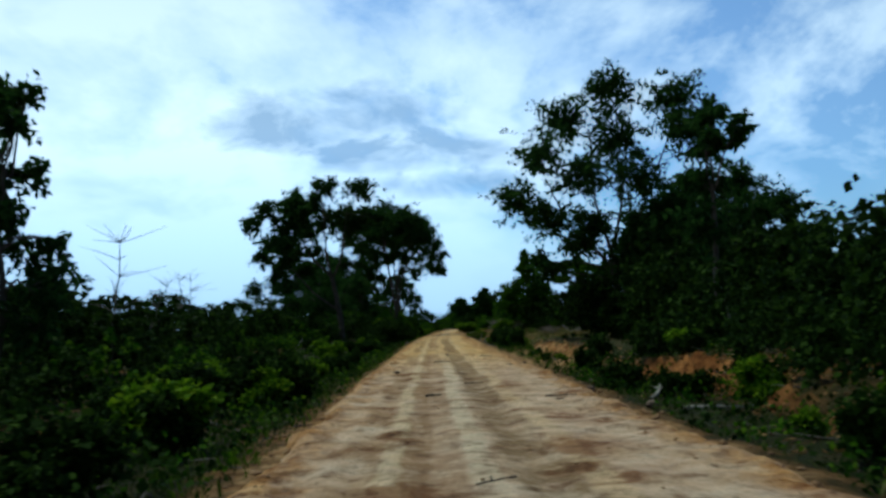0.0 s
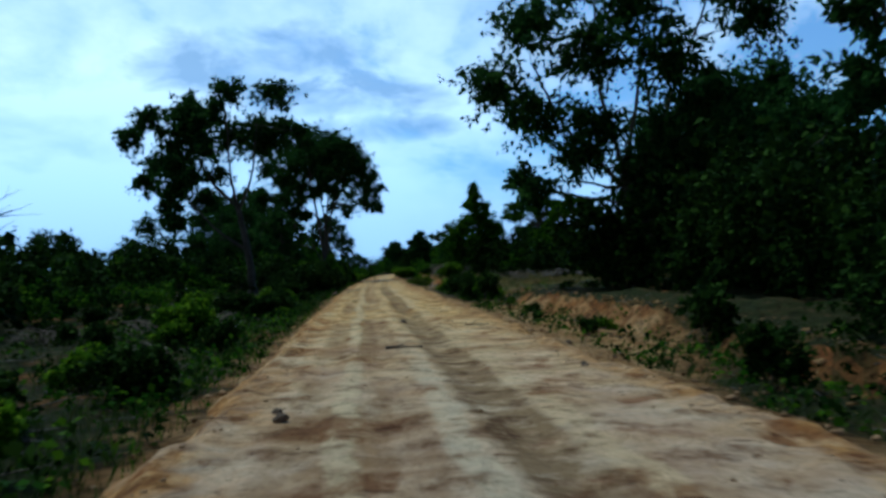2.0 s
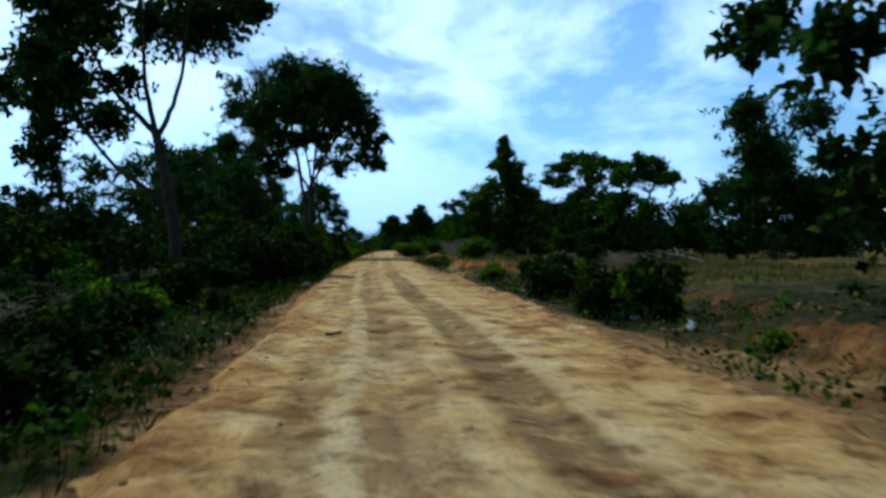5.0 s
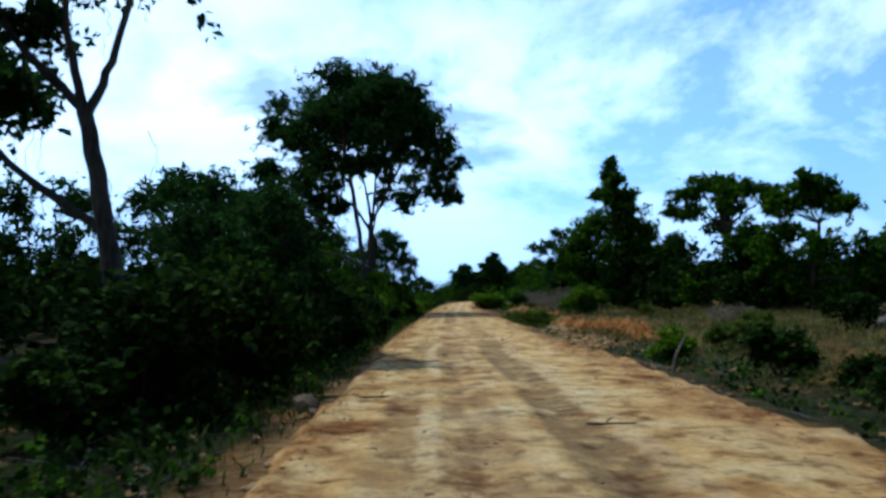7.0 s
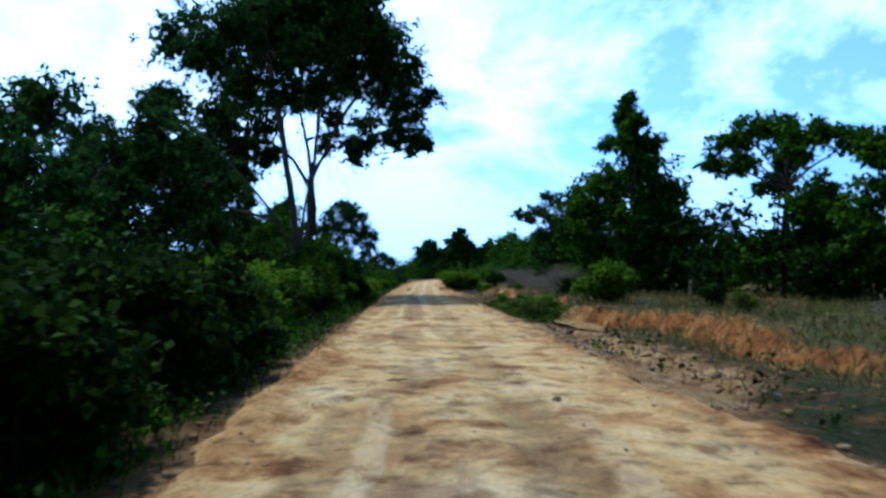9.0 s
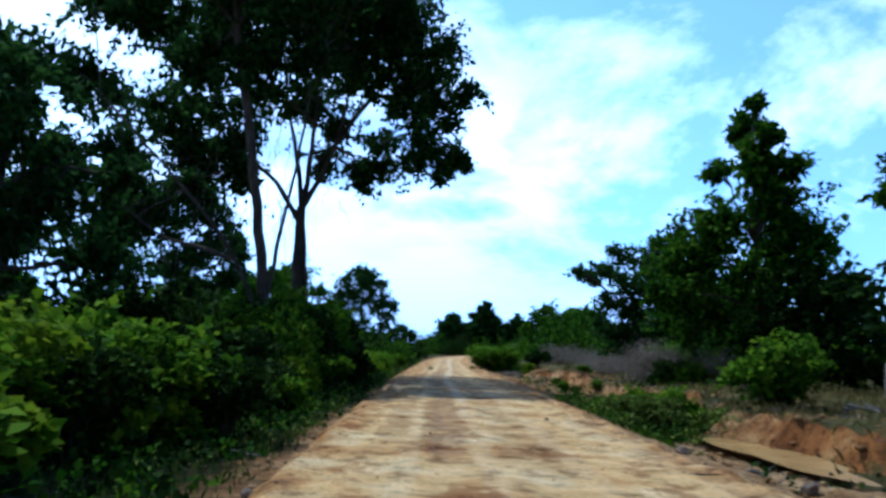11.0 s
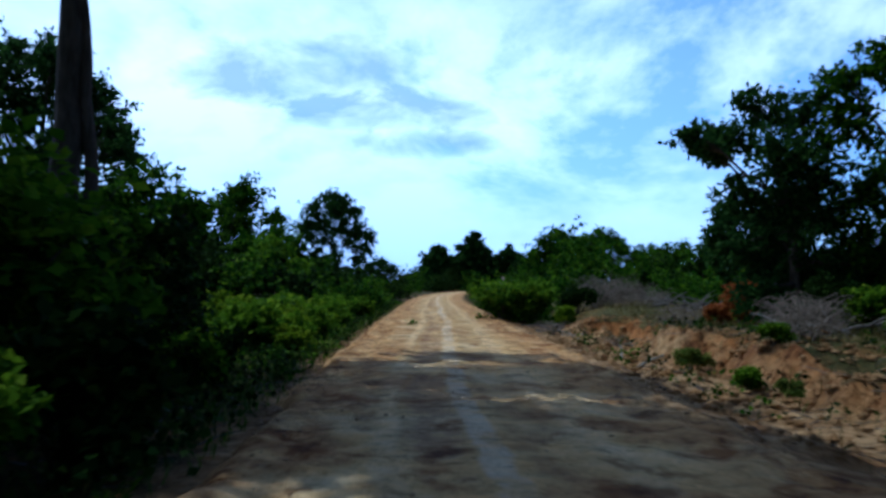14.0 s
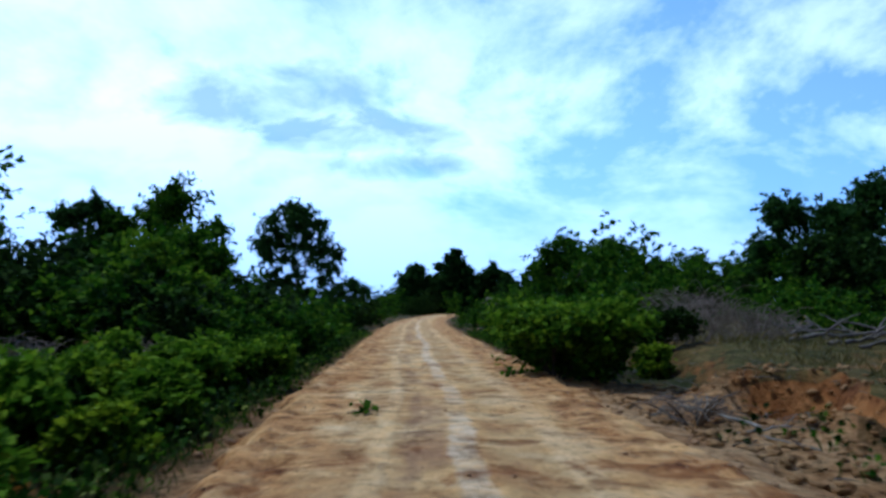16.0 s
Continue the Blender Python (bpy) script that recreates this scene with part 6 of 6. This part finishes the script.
# ---- a thatched hut at the road's far end ----
def hut(x, y):
    z = land(x, y)
    root = tagged(new("hut"), "small hut with a grey-brown thatched roof", "hut")
    root.location = (x, y, z)
    thatch, nodes, links, shader = material("old_thatch", 0.95, 0.1)
    tone = ramp(nodes, links, noisy(nodes, links, 6.0, 6, 0.7, (1, 1, 0.2)), [(0.3, (0.13, 0.10, 0.085)), (0.7, (0.30, 0.23, 0.19))])
    links.new(tone, shader.inputs["Base Color"])
    bump(nodes, links, shader, noisy(nodes, links, 14.0, 5, 0.7, (1, 1, 0.15)), 0.8, 0.05)
    bm = bmesh.new()
    lower = [bm.verts.new(v) for v in ((-2.7, -2.2, 1.7), (2.7, -2.2, 1.7), (2.7, 2.2, 1.7), (-2.7, 2.2, 1.7))]
    eave = [bm.verts.new(v.co + Vector((0, 0, 0.16))) for v in lower]
    ridge = [bm.verts.new(v) for v in ((-0.9, 0, 3.7), (0.9, 0, 3.7))]
    bm.faces.new(lower[::-1])
    for k in range(4):
        bm.faces.new((lower[k], lower[(k + 1) % 4], eave[(k + 1) % 4], eave[k]))
    bm.faces.new((eave[0], eave[1], ridge[1], ridge[0]))
    bm.faces.new((eave[2], eave[3], ridge[0], ridge[1]))
    bm.faces.new((eave[1], eave[2], ridge[1]))
    bm.faces.new((eave[3], eave[0], ridge[0]))
    mesh = bpy.data.meshes.new("roof")
    bm.to_mesh(mesh)
    bm.free()
    mesh.materials.append(thatch)
    child("roof", mesh, root)
    bm = bmesh.new()
    bmesh.ops.create_cube(bm, size=1.0, matrix=Matrix.LocRotScale((0, 0, 0.82), None, (4.2, 3.2, 1.8)))
    mesh = bpy.data.meshes.new("wall")
    bm.to_mesh(mesh)
    bm.free()
    mesh.materials.append(DEADWOOD)
    child("wall", mesh, root)


hut(24.3, 346.0)


# ---- a broken sprig on the road and yellowed leaves at its edge ----
def sprig(x, y, z, size, n, mat, label, seed, name="sprig"):
    rng = np.random.default_rng(seed)
    root = tagged(new(name), label, "sprig")
    root.location = (x, y, z)
    stem = Tubes(5)
    stem.add([(-size, 0, 0.02), (0, 0.05, 0.05), (size * 0.8, -0.04, 0.06)], [0.008, 0.006, 0.003])
    child("stem", stem.mesh("stem", BARK), root)
    along = rng.uniform(-0.7, 0.9, n) * size
    places = np.column_stack([along, rng.normal(size=n) * 0.08, np.abs(rng.normal(size=n)) * 0.05 + 0.03])
    child("foliage", leaf_mesh("foliage", places, 0.13, mat, rng, None, 0.0), root)


sprig(-0.55, 158.0, 0.02, 0.22, 26, LEAF_MID, "broken green leafy sprig lying on the road", 811)
LEAF_ORANGE = leaf_material("leaf_yellowed_orange", (0.30, 0.12, 0.02), (0.48, 0.22, 0.03), (0.60, 0.34, 0.06), 0.3)
weeds("weeds", "yellowed orange leaves on a roadside weed", 7, 12, 0.10, 0.55, LEAF_ORANGE, [(1, 152.3, 153.2, -3.9, -3.4)], 305)
